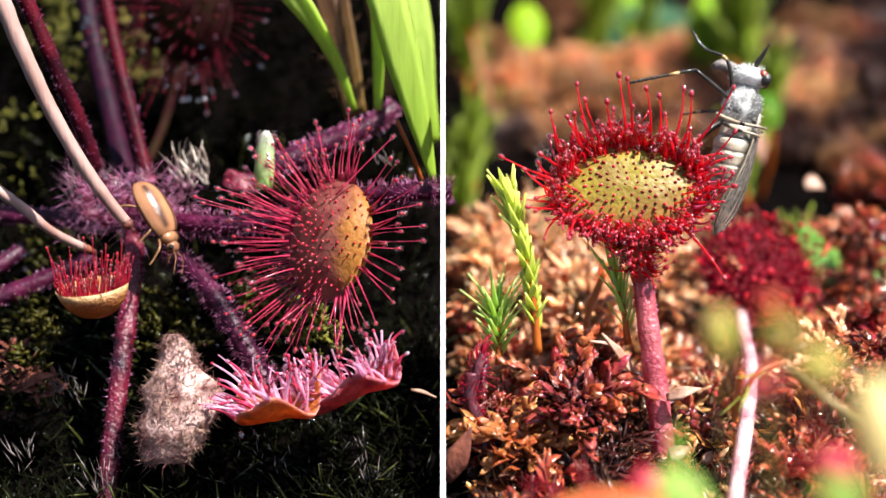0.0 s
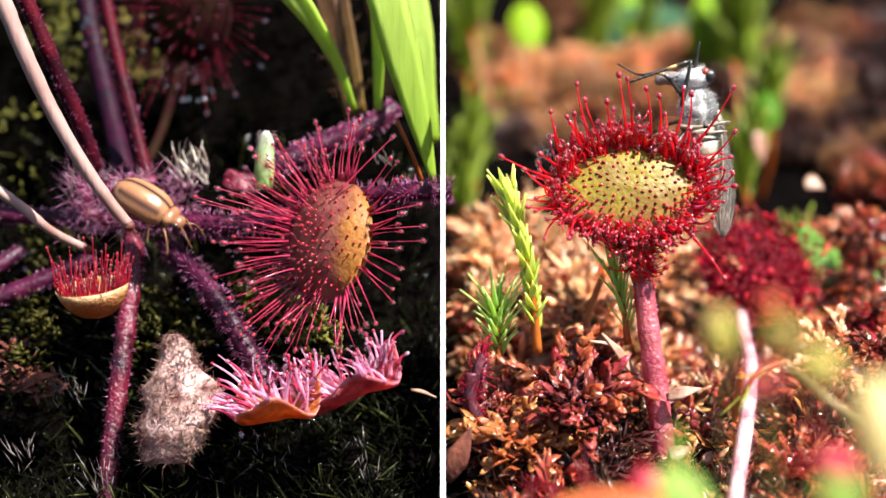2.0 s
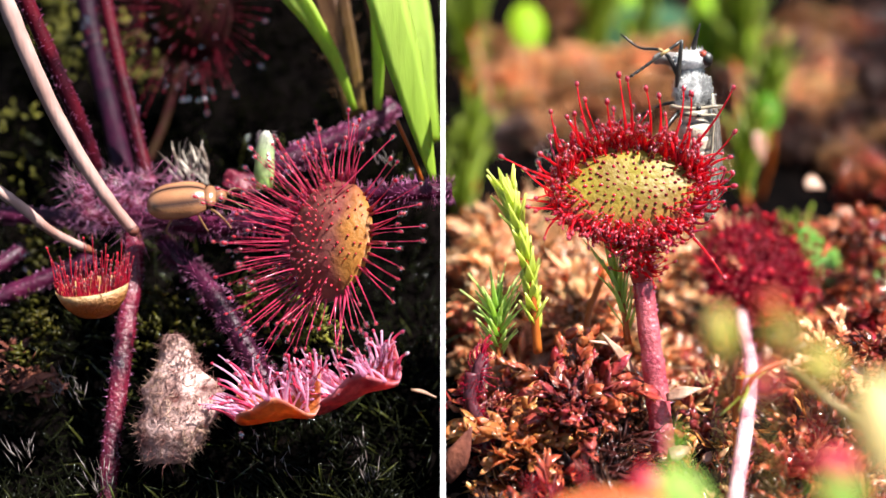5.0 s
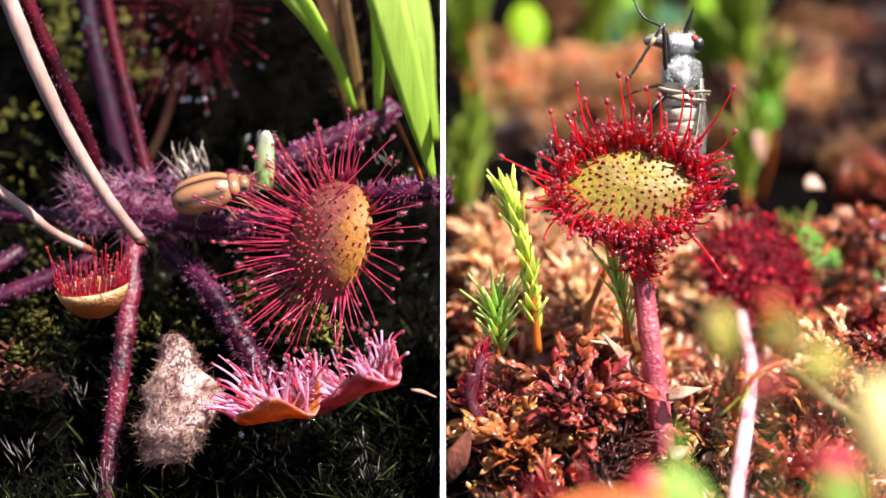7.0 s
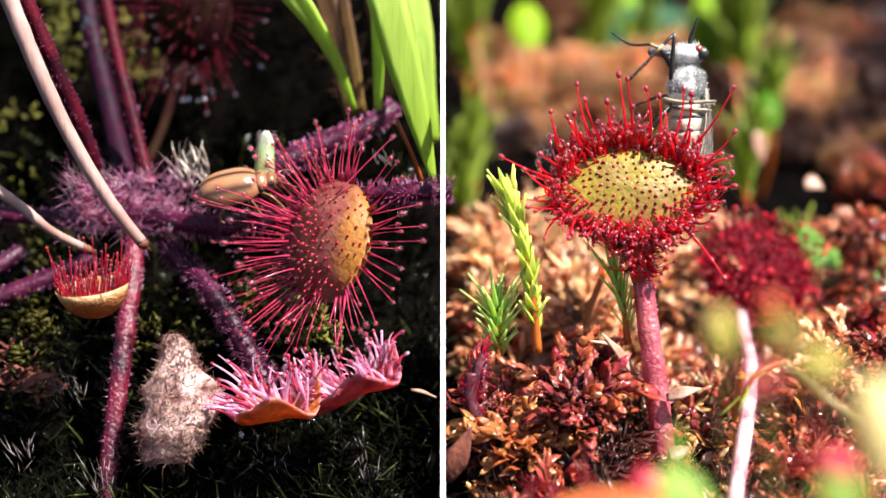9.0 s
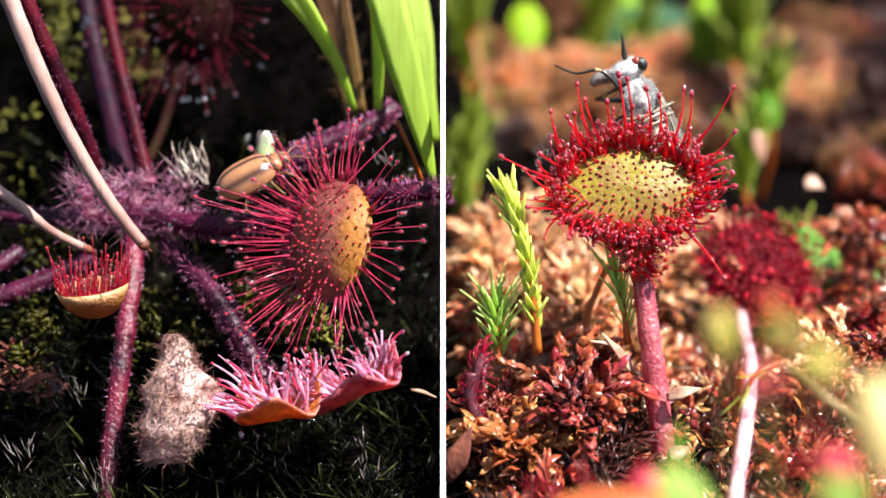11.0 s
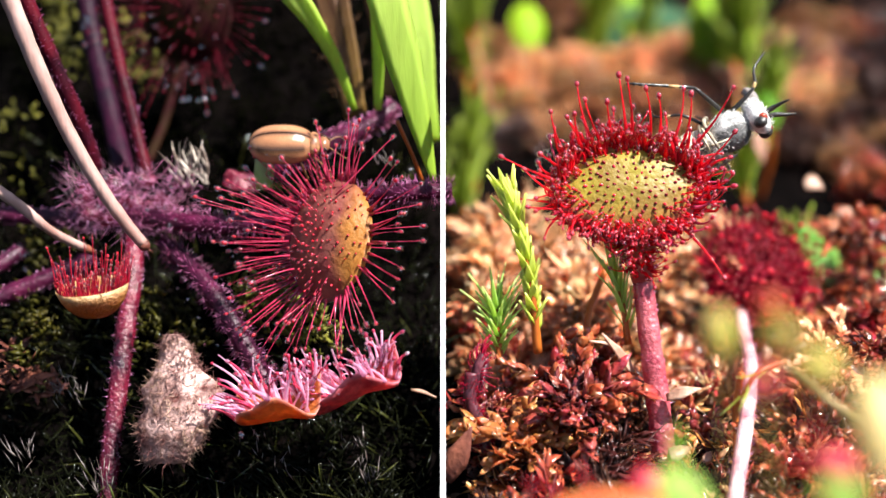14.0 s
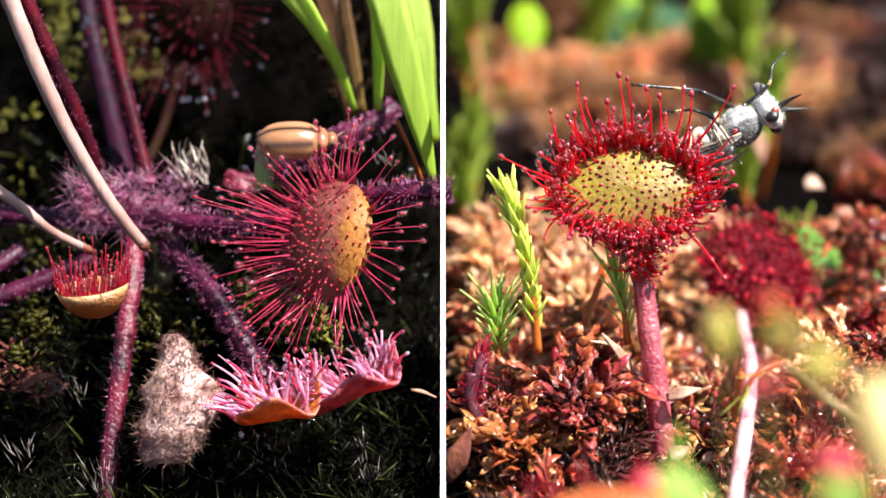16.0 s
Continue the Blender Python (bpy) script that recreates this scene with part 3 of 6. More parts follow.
    # the neck under the blade, a funnel set with curled hairs
    line = bend([at(1137, 500, 1.0), at(1131, 458, 1.1), at(1125, 428, 1.6), at(1120, 398, 2.5)], 4)
    wide = [float(x) for x in np.interp(np.linspace(0, 1, 13), [0, 0.3, 0.6, 0.85, 1], [0.60, 0.80, 1.35, 2.0, 2.3])]
    f = Form()
    f.tube(line, wide, 20, t0=1.0, t1=0.7)
    part("neck", f, LEAF_YELLOW, plant, "reddish yellow neck of the leaf")
    for i in range(95):
        k = rnd(1.0, 11.5)
        j = int(k)
        x = rnd(-1, 1)
        w = wide[j]
        p = line[j].lerp(line[j + 1], k - j) + XV * (x * w) - FWD * (w * math.sqrt(1 - min(0.95, x * x)))
        tentacle(leaf, p, way(x * 1.1, rnd(-0.5, 0.4), 0.7), way(x * rnd(-0.4, 1.0), rnd(-1.0, 1.0), 0.5), rnd(0.5, 1.5), rnd(0.04, 0.065), 0.10, 0.15, mats, 6)


sundew_with_fly()


# -- the sundew on the bank, with its leaves spread from one heart --
def bank_sundew():
    heart = at(215, 368, 6.5)
    plant = thing("bank_sundew", at(205, 385, 11), "purple-red sundew rosette with hairy leaf stalks on a dark mossy bank", "sundew")
    mats = [TENT_PINK, GLAND, DEW]
    # heart
    f = Form()
    for _ in range(1000):
        p = heart + Vector((rnd(-3.2, 4.2), rnd(-1, 2), rnd(-1.8, 2.0)))
        g = Vector((rnd(-1, 1), rnd(-1, 0.3), rnd(-0.5, 1))).normalized()
        f.leaf6(p, g, XV, rnd(0.6, 2.4), rnd(0.008, 0.018), 0.012)
    part("heart_hairs", f, HAIR, plant, "dense pale pink hairs of the rosette heart")
    for _ in range(14):
        p = heart + Vector((rnd(-2.6, 3.0), rnd(0.5, 2.2), rnd(-1.3, 1.4)))
        f = Form()
        f.ball(p, (rnd(0.5, 1.1), rnd(0.5, 1.0), rnd(0.4, 0.9)), 9, 6)
        part("bud", f, WET_STALK, plant)
    S = stalk
    S(plant, [at(210, 380, 8), at(330, 395, 5.4), at(430, 398, 4.6), at(560, 372, 4.2), at(640, 352, 4), at(720, 342, 3), at(800, 338, 3)], 0.62, 0.5, PURPLE_STALK, 1300, 0.9, hair_mat=DIM_HAIR)
    S(plant, [at(290, 430, 7), at(350, 490, 4.5), at(400, 555, 3), at(440, 625, 2), at(475, 690, 1.5)], 0.55, 0.7, PURPLE_STALK, 700, 0.8, hair_mat=DIM_HAIR)
    S(plant, [at(236, 395, 8), at(236, 470, 5.5), at(224, 570, 4), at(208, 700, 3), at(196, 800, 2.4), at(190, 905, 2)], 0.66, 0.62, WET_STALK, 300, 0.4, thick=0.02)
    S(plant, [at(262, 320, 8), at(240, 230, 9), at(210, 110, 10), at(180, -30, 11)], 0.40, 0.46, PATCHY_STALK, 260, 0.3, hair_mat=DIM_HAIR)
    S(plant, [at(172, 300, 7), at(140, 215, 5.5), at(92, 105, 4), at(35, -25, 3)], 0.46, 0.5, PATCHY_STALK, 360, 0.3, hair_mat=DIM_HAIR)
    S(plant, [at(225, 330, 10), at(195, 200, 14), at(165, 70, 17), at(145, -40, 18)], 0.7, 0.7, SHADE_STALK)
    S(plant, [at(480, 300, 8), at(560, 262, 8.5), at(650, 225, 9), at(700, 190, 10)], 0.75, 0.6, PURPLE_STALK, 420, 0.55)
    S(plant, [at(160, 390, 9), at(80, 385, 9), at(-20, 378, 9)], 0.55, 0.55, PURPLE_STALK, 160, 0.4)
    S(plant, [at(170, 455, 9), at(80, 495, 8), at(-20, 535, 7)], 0.55, 0.6, PURPLE_STALK, 160, 0.4)
    S(plant, [at(40, 440, 10), at(0, 470, 9), at(-30, 480, 9)], 0.5, 0.5, PURPLE_STALK, 60, 0.4)

    # large leaf seen from the side
    d = Disc(at(560, 418, 0.5), way(0.75, 0.02, 0.62), way(-0.60, 0.20, 0.77), 3.2, 3.8, 1.3, 2.6)
    leaf = part("leaf", d.blade(0.8, 14, 52, tone=lambda r, th: max(0.0, min(1.0, 3.4 * (r * math.cos(th) - 0.42 + 0.05 * math.sin(7 * th))))), LEAF_ORANGE, plant, "round leaf, greyish red middle and orange-yellow rim")
    for i in range(210):
        r = 0.95 * math.sqrt((i + 0.5) / 210)
        th = i * 2.39996 + rnd(-0.2, 0.2)
        flat = r * math.cos(th) > 0.3
        if flat and i % 2:
            continue
        q, o = d.normal(r, th), d.out(th)
        hd = rnd(0.045, 0.085)
        ln = 0.06 if flat else rnd(0.08, 0.22) + 2.4 * max(0, r - 0.62)
        tentacle(leaf, d.top(r, th, 0.8), (q + o * 0.3 * r).normalized(), (q * 0.6 + o * r + Vector((rnd(-.4, .4), rnd(-.4, .4), rnd(-.4, .4)))).normalized(), ln, 0.026, hd, hd * (1.1 if flat else 1.6), mats, 5)
    for i in range(165):
        th = 2 * math.pi * (i + rnd(-0.4, 0.4)) / 165
        r = rnd(0.88, 1.0)
        q, o = d.normal(r, th), d.out(th)
        leftness = max(0.0, -o.dot(XV))
        length = rnd(1.4, 3.6) + 2.4 * leftness * rnd(0.1, 1)
        lean = rnd(0.1, 0.9)
        if math.cos(th) > 0.0:
            if random.random() < 0.5:
                continue
            r, lean, length = rnd(0.95, 1.0), rnd(-0.1, 0.4), rnd(1.6, 4.2)
        go = (o * rnd(0.7, 1.1) + d.n * lean).normalized()
        to = (o + d.n * (lean + rnd(-0.5, 0.4)) + Vector((rnd(-.25, .25), rnd(-.25, .25), rnd(-.25, .25)))).normalized()
        hd = rnd(0.075, 0.115)
        tentacle(leaf, d.point(r, th), go, to, length, rnd(0.026, 0.042), hd, hd * rnd(1.5, 2.1), mats, 6, 3.2 if math.cos(th) > 0 else 2.2)

    # its longest hairs, by their tips
    for u1, v1, dp in ((353, 346, -1.5), (366, 362, -1), (388, 342, -2), (396, 356, -1), (434, 345, -2.2), (452, 318, -1), (440, 372, -1.8), (410, 398, -1.2), (470, 330, -2.5), (402, 430, -1.5),
                       (425, 470, -1.5), (448, 505, -1), (478, 300, -1), (500, 285, 0), (690, 250, 1), (735, 366, 1), (742, 402, 0.5), (700, 440, 0.5)):
        th = math.atan2((v1 - 424) * -1.0, (u1 - 572) * 1.0)
        s0 = 62 if u1 < 572 else 40
        p, e = at(572 + s0 * math.cos(th), 424 - 95 * math.sin(th), 0.3), at(u1, v1, dp)
        w = e - p
        g = (w.normalized() - FWD * 0.25 + UPV * rnd(-0.1, 0.25)).normalized()
        hd = rnd(0.12, 0.16)
        tentacle(leaf, p, g, (w.normalized() * 2 - g).normalized(), w.length, 0.038, hd * 0.8, hd * 1.6, mats, 6)

    # small cupped leaf
    c = Disc(at(171, 545, -1.0), way(1, 0.12, 0), way(-0.12, 0.93, 0.30), 2.15, 1.8, -1.35, 2.6)
    cup = part("leaf", c.blade(0.55), LEAF_CUP, plant, "small cupped leaf, orange below with red hairs inside")
    for i in range(190):
        r = math.sqrt((i + 0.5) / 190) * 0.96
        th = i * 2.39996
        o = c.out(th)
        to = (UPV + o * rnd(-0.2, 0.5 if r > 0.8 else 0.2) + XV * rnd(-0.25, 0.25) - FWD * rnd(-0.1, 0.2)).normalized()
        hd = rnd(0.055, 0.085)
        long = random.random() < 0.12
        tentacle(cup, c.point(r, th), (UPV + o * 0.25 + XV * rnd(-0.3, 0.3)).normalized(), to, rnd(2.0, 2.9) if long else rnd(0.8, 1.7), rnd(0.03, 0.05), hd * 0.85, hd * 1.1, [TENT_CUP, GLAND_DARK if i % 3 else GLAND, DEW], 5)

    # folded leaf below in two lobes, hairs bent inwards
    for k, (w, mt, lb) in enumerate(((Disc(at(500, 727, -0.7), way(1, 0.05, 0.1), way(-0.28, 0.93, 0.26), 2.9, 1.9, -0.9, 2.0, 0.75), LEAF_RUST, "folded orange lobe of a leaf with glassy pink hairs"),
                                     (Disc(at(636, 686, -0.4), way(1, 0.42, 0.0), way(-0.45, 0.85, 0.30), 3.1, 1.8, -0.8, 2.0, 0.8), LEAF_ROSE, "folded rose-red lobe of a leaf with glassy pink hairs"))):
        low = part("leaf", w.blade(0.45), mt, plant, lb)
        for i in range(112):
            th = 2 * math.pi * (i + rnd(-0.4, 0.4)) / 112
            if math.sin(th) < -0.3 and random.random() < 0.6:
                continue
            r = rnd(0.4, 1.0)
            o = w.out(th)
            go = (w.n * rnd(0.6, 1.2) + o * rnd(0.0, 0.8) + XV * rnd(-0.4, 0.4)).normalized()
            to = (UPV * rnd(-0.2, 1.0) + XV * (rnd(-1.1, 0.1) if k else rnd(-0.6, 0.9)) - FWD * rnd(-0.3, 0.7)).normalized()
            ln = rnd(1.0, 1.9) if k else rnd(1.3, 2.5)
            if (k == 0 and math.cos(th) < -0.7) or (k == 1 and math.cos(th) > 0.8):
                to = (o + w.n * rnd(-0.4, 0.6)).normalized()
                ln = rnd(1.2, 3.2) if k == 0 else rnd(0.6, 1.1)
            thick = rnd(0.05, 0.125)
            hd = thick * rnd(0.8, 1.1)
            tentacle(low, w.point(r, th), go, to, ln, thick, hd, hd * 1.6 if i % 2 else 0, [TENT_GLASS if i % 5 else TENT_PINK, TENT_PINK if i % 3 else TENT_GLASS, DEW], 7)

    # leaf behind, high up; the shade on it is put into its colours
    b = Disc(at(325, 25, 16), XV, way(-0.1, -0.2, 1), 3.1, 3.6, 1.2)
    up = part("leaf", b.blade(0.7), LEAF_SHADED, plant, "red leaf farther back, shade painted into its dark colour")
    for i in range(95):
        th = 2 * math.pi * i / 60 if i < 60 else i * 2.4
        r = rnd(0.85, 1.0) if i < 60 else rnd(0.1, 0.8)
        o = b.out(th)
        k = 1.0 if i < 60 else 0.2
        tentacle(up, b.point(r, th), (b.n + o * k).normalized(), (o * k + b.n * 0.4 - UPV * 0.3 * k).normalized(), rnd(1.2, 5.2) if i < 60 else 1.0, 0.04, 0.10, 0.22 if i % 4 == 0 else 0, [TENT_SHADED, TENT_SHADED, DEW], 5)
    S(plant, [at(325, 90, 18), at(290, 220, 16), at(240, 330, 11)], 0.3, 0.35, LEAF_SHADED)
    r = Disc(at(430, 318, 9.5), XV, way(0.1, 0.5, 0.85), 1.3, 0.8, 0.2, 2.0, 0.3)
    part("leaf", r.blade(0.4, 8, 24), WET_STALK, plant, "small red young leaf")


    # water drops that catch the sun
    for u0, v0, u1, v1, d, n, size in ((285, 70, 395, 180, 14.5, 16, 0.2), (130, 300, 320, 400, 4.8, 24, 0.16), (138, 25, 165, 55, 15.6, 4, 0.3), (280, 440, 440, 620, 2.2, 14, 0.12), (430, 640, 520, 720, -2.2, 12, 0.13), (580, 610, 690, 660, -1.8, 16, 0.14), (424, 768, 428, 772, -1.5, 1, 0.2), (540, 225, 690, 290, 7.5, 12, 0.15), (0, 440, 60, 480, 7.5, 5, 0.2)):
        for _ in range(n):
            f = Form()
            f.ball(at(rnd(u0, u1), rnd(v0, v1), d + rnd(-0.8, 0.4)), size * rnd(0.5, 1.1), 10, 7)
            part("dew_drop", f, WATER, plant, "clear water drop")


bank_sundew()


# ---- the bank: dead leaf, dry stems, grass, sprouts, moss ----
def dead_leaf():
    c = at(305, 705, 0.5)
    ob = thing("dead_leaf", at(305, 800, 1.5), "withered brown sundew leaf, furry with dry hairs, among moss", "dead leaf")
    f = Form()
    nr, nt = 14, 26
    rows = []
    for i in range(nr + 1):
        t = i / nr
        w = float(np.interp(t, [0, 0.06, 0.2, 0.42, 0.6, 0.8, 1.0], [0.35, 0.75, 1.0, 2.0, 2.35, 2.0, 1.1]))
        row = []
        for j in range(nt):
            a = 2 * math.pi * j / nt
            k = 1 + 0.35 * noise.noise(Vector((math.cos(a) * 2.0, math.sin(a) * 2.0, t * 6)))
            p = c + UPV * ((0.5 - t) * 7.6) + XV * (math.cos(a) * w * k + 0.5 * math.sin(t * 4)) - FWD * (math.sin(a) * w * 0.55 * k)
            row.append(f.vert(p, t))
        rows.append(row)
    for a, b in zip(rows, rows[1:]):
        for j in range(nt):
            k = (j + 1) % nt
            f.face((a[j], b[j], b[k], a[k]))
    f.face(tuple(rows[0]))
    f.face(tuple(rows[-1][::-1]))
    part("blade", f, DEAD_LEAF, ob)
    h = Form()
    for _ in range(3300):
        i, j = random.randrange(nr), random.randrange(nt)
        p = Vector(f.v[rows[i][j]]).lerp(Vector(f.v[rows[i + 1][(j + 1) % nt]]), rnd(0, 1))
        o = (p - c - UPV * (p - c).dot(UPV) * 0.7).normalized()
        g = Vector((rnd(-1, 1), rnd(-1, 1), rnd(-1, 1)))
        g = (g - o * (g.dot(o) * 0.9) + o * 0.12 - UPV * 0.25).normalized()
        h.curl_leaf(p + o * 0.03, g, o, rnd(0.25, 0.8), rnd(0.014, 0.034), rnd(-0.6, 0.7))
    part("dry_hairs", h, DEAD_HAIR, ob, "matted dry hairs")


dead_leaf()


def dry_stem(points, r0, r1, label):
    """A dry stem with a darker, split tip."""
    pts = bend(points, 8)
    radii = [a * (1 + 0.08 * noise.noise(Vector((i * 0.9, 5, r0)))) for i, a in enumerate(taper(r0, r1, len(pts)))]
    ob = thing("dry_straw", points[-1], label, "straw")
    f = Form()
    f.tube(pts[:-2], radii[:-2], 10)
    part("stem", f, PALE_STEM, ob)
    f = Form()
    f.tube(pts[-3:], [radii[-3] * 1.04, radii[-2] * 1.0, radii[-1] * 0.6], 10)
    d = (pts[-1] - pts[-2]).normalized()
    for _ in range(5):
        f.leaf6(pts[-2] + d * 0.1, (d + Vector((rnd(-.4, .4), rnd(-.4, .4), rnd(-.4, .4)))).normalized(), XV, rnd(0.4, 0.9), 0.06, 0.04)
    part("tip", f, BROWN_LEAF, ob, "brown split tip")
    return ob


LONG_STEM = dry_stem([at(-25, -75, -3), at(38, 80, -2), at(92, 195, -1.2), at(150, 295, -0.4), at(200, 365, 0.2), at(236, 408, 0.6)], 0.53, 0.33, "long pale pinkish dry stem leaning over a sundew")
dry_stem([at(-30, 318, 1), at(40, 368, 2), at(95, 412, 3.5), at(165, 446, 6)], 0.36, 0.26, "thin pale dry stem lying over moss")


def grass_tuft():
    ob = thing("grass_tuft", at(625, 205, 12), "tuft of fresh yellow-green grass blades with dry brown sheaths", "grass")
    n = way(-0.35, 0.25, 1.0)

    def one(name, points, widths, nn, material, keel=0.25, label=""):
        pts = bend(points, 7)
        ws = np.interp(np.linspace(0, 1, len(pts)), np.linspace(0, 1, len(widths)), widths)
        f = Form()
        f.blade(pts, [float(x) for x in ws], nn, 0.10, keel)
        return part(name, f, material, ob, label)
    one("blade", [at(628, 195, 9), at(596, 110, 8), at(556, 40, 6.5), at(527, 0, 5.5), at(478, -60, 4)], [0.2, 0.4, 0.58, 0.75, 0.85], n, GRASS)
    one("blade", [at(670, 195, 9), at(672, 100, 8), at(671, 20, 6.5), at(668, -70, 4)], [0.3, 0.5, 0.62, 0.7], way(-0.5, 0.2, 0.9), GRASS)
    one("blade", [at(768, 320, 4), at(742, 215, 3), at(712, 100, 1.5), at(678, -20, 0), at(650, -110, 0)], [0.18, 0.75, 1.2, 1.25, 1.2], way(0.1, 0.6, 1.0), GRASS, 0.08)
    one("blade", [at(772, 250, 13), at(758, 170, 12.5), at(745, 60, 12), at(722, -70, 12)], [0.3, 0.5, 0.8, 0.9], way(0.1, 0.35, 1.0), GRASS, 0.2)
    one("sheath", [at(632, 205, 13), at(606, 110, 13), at(582, 20, 13), at(560, -60, 13)], [0.8, 0.9, 0.9, 0.9], n, SHEATH, 0.3, "dry brown sheath")
    one("sheath", [at(640, 200, 12.5), at(626, 100, 12.5), at(610, 10, 12.5), at(600, -60, 12.5)], [0.35, 0.4, 0.4, 0.4], n, SHEATH, 0.3, "dry brown sheath")
    one("sheath", [at(690, 170, 14), at(684, 100, 14), at(650, -40, 14)], [0.5, 0.6, 0.6], n, SHEATH, 0.3, "dry brown sheath")
    h = Form()
    for _ in range(70):
        k = rnd(0, 1)
        p = at(620 - 40 * k + rnd(-16, 16), 175 - 150 * k, 12)
        h.leaf6(p, way(rnd(-0.8, 1.0), rnd(-0.3, 1.0), rnd(0, 0.6)), XV, rnd(1.0, 3.2), 0.02, 0.02)
    part("grass_hairs", h, SHEATH, ob, "fine straw-coloured hairs")
    f = Form()
    f.blade(bend([at(748, 322, 5), at(730, 275, 4), at(703, 215, 3)], 4), [0.12] * 9, n, 0.12)
    single("dry_twig", f, ORANGE_STEM, at(748, 322, 5), "short thin orange-brown twig stuck in moss", "twig")


grass_tuft()


def pale_sprout():
    ob = thing("pale_sprout", at(470, 322, 4), "short pale green sprout with a furry whitish tip", "sprout")
    f = Form()
    pts = bend([at(468, 335, 4), at(468, 300, 4), at(470, 260, 4), at(472, 232, 4)], 5)
    f.tube(pts, [float(x) for x in np.interp(np.linspace(0, 1, len(pts)), [0, .3, .6, .9, 1], [0.5, 0.62, 0.58, 0.4, 0.15])], 10)
    part("shoot", f, SPROUT, ob)
    part("fuzz", hairs_along(pts[5:], [0.45] * len(pts), 160, 0.35, thick=0.03), SILVER_HAIR, ob, "whitish fuzz")
    f = Form()
    for _ in range(34):
        p = at(rnd(318, 372), rnd(300, 340), rnd(6.5, 7.5))
        f.curl_leaf(p, way(rnd(-0.9, 0.35), rnd(0.5, 1), rnd(-0.2, 0.5)), way(rnd(-1, 1), 0.3, 1), rnd(0.9, 2.3), rnd(0.05, 0.11), rnd(-0.3, 0.4))
    single("dry_tuft", f, CREAM_TUFT, at(345, 335, 7), "small tuft of cream-coloured dry leaves", "dry tuft", kind="stuff")
    # silvery hair tufts; those low on the bank are added as moss glints
    for spots, n in ((((318, 285, 9), (372, 335, 8), 1.0), 26), (((120, 330, 9), (190, 400, 8), 1.2), 90), (((100, 680, 3), (150, 730, 2.5), 0.8), 18), (((20, 770, 2), (70, 850, 1), 1.0), 16), (((640, 820, 1.5), (672, 862, 1), 0.8), 16), (((590, 780, 2), (650, 840, 1), 0.7), 14), (((420, 770, 2), (470, 820, 1.2), 0.6), 10), (((480, 800, 2), (560, 860, 1), 0.6), 12), (((110, 660, 3.5), (150, 700, 3), 0.7), 14), (((150, 830, 1), (200, 880, 0.5), 1.0), 18), (((660, 275, 6), (700, 300, 5.5), 0.6), 16)):
        (a, b, ln) = spots
        f = Form()
        for _ in range(n):
            p = at(rnd(a[0], b[0]), rnd(a[1], b[1]), rnd(b[2], a[2]))
            f.leaf6(p, way(rnd(-0.7, 0.3), rnd(0.3, 1), rnd(-0.2, 0.4)), XV, rnd(0.7, 1.9) * ln, rnd(0.03, 0.07), 0.03)
        single("silver_tuft", f, TUFT_HAIR_GLINT, at(b[0], b[1], b[2]), "tuft of silvery points, dry hair by a rosette and painted glints on moss", "dry tuft", kind="stuff")


pale_sprout()


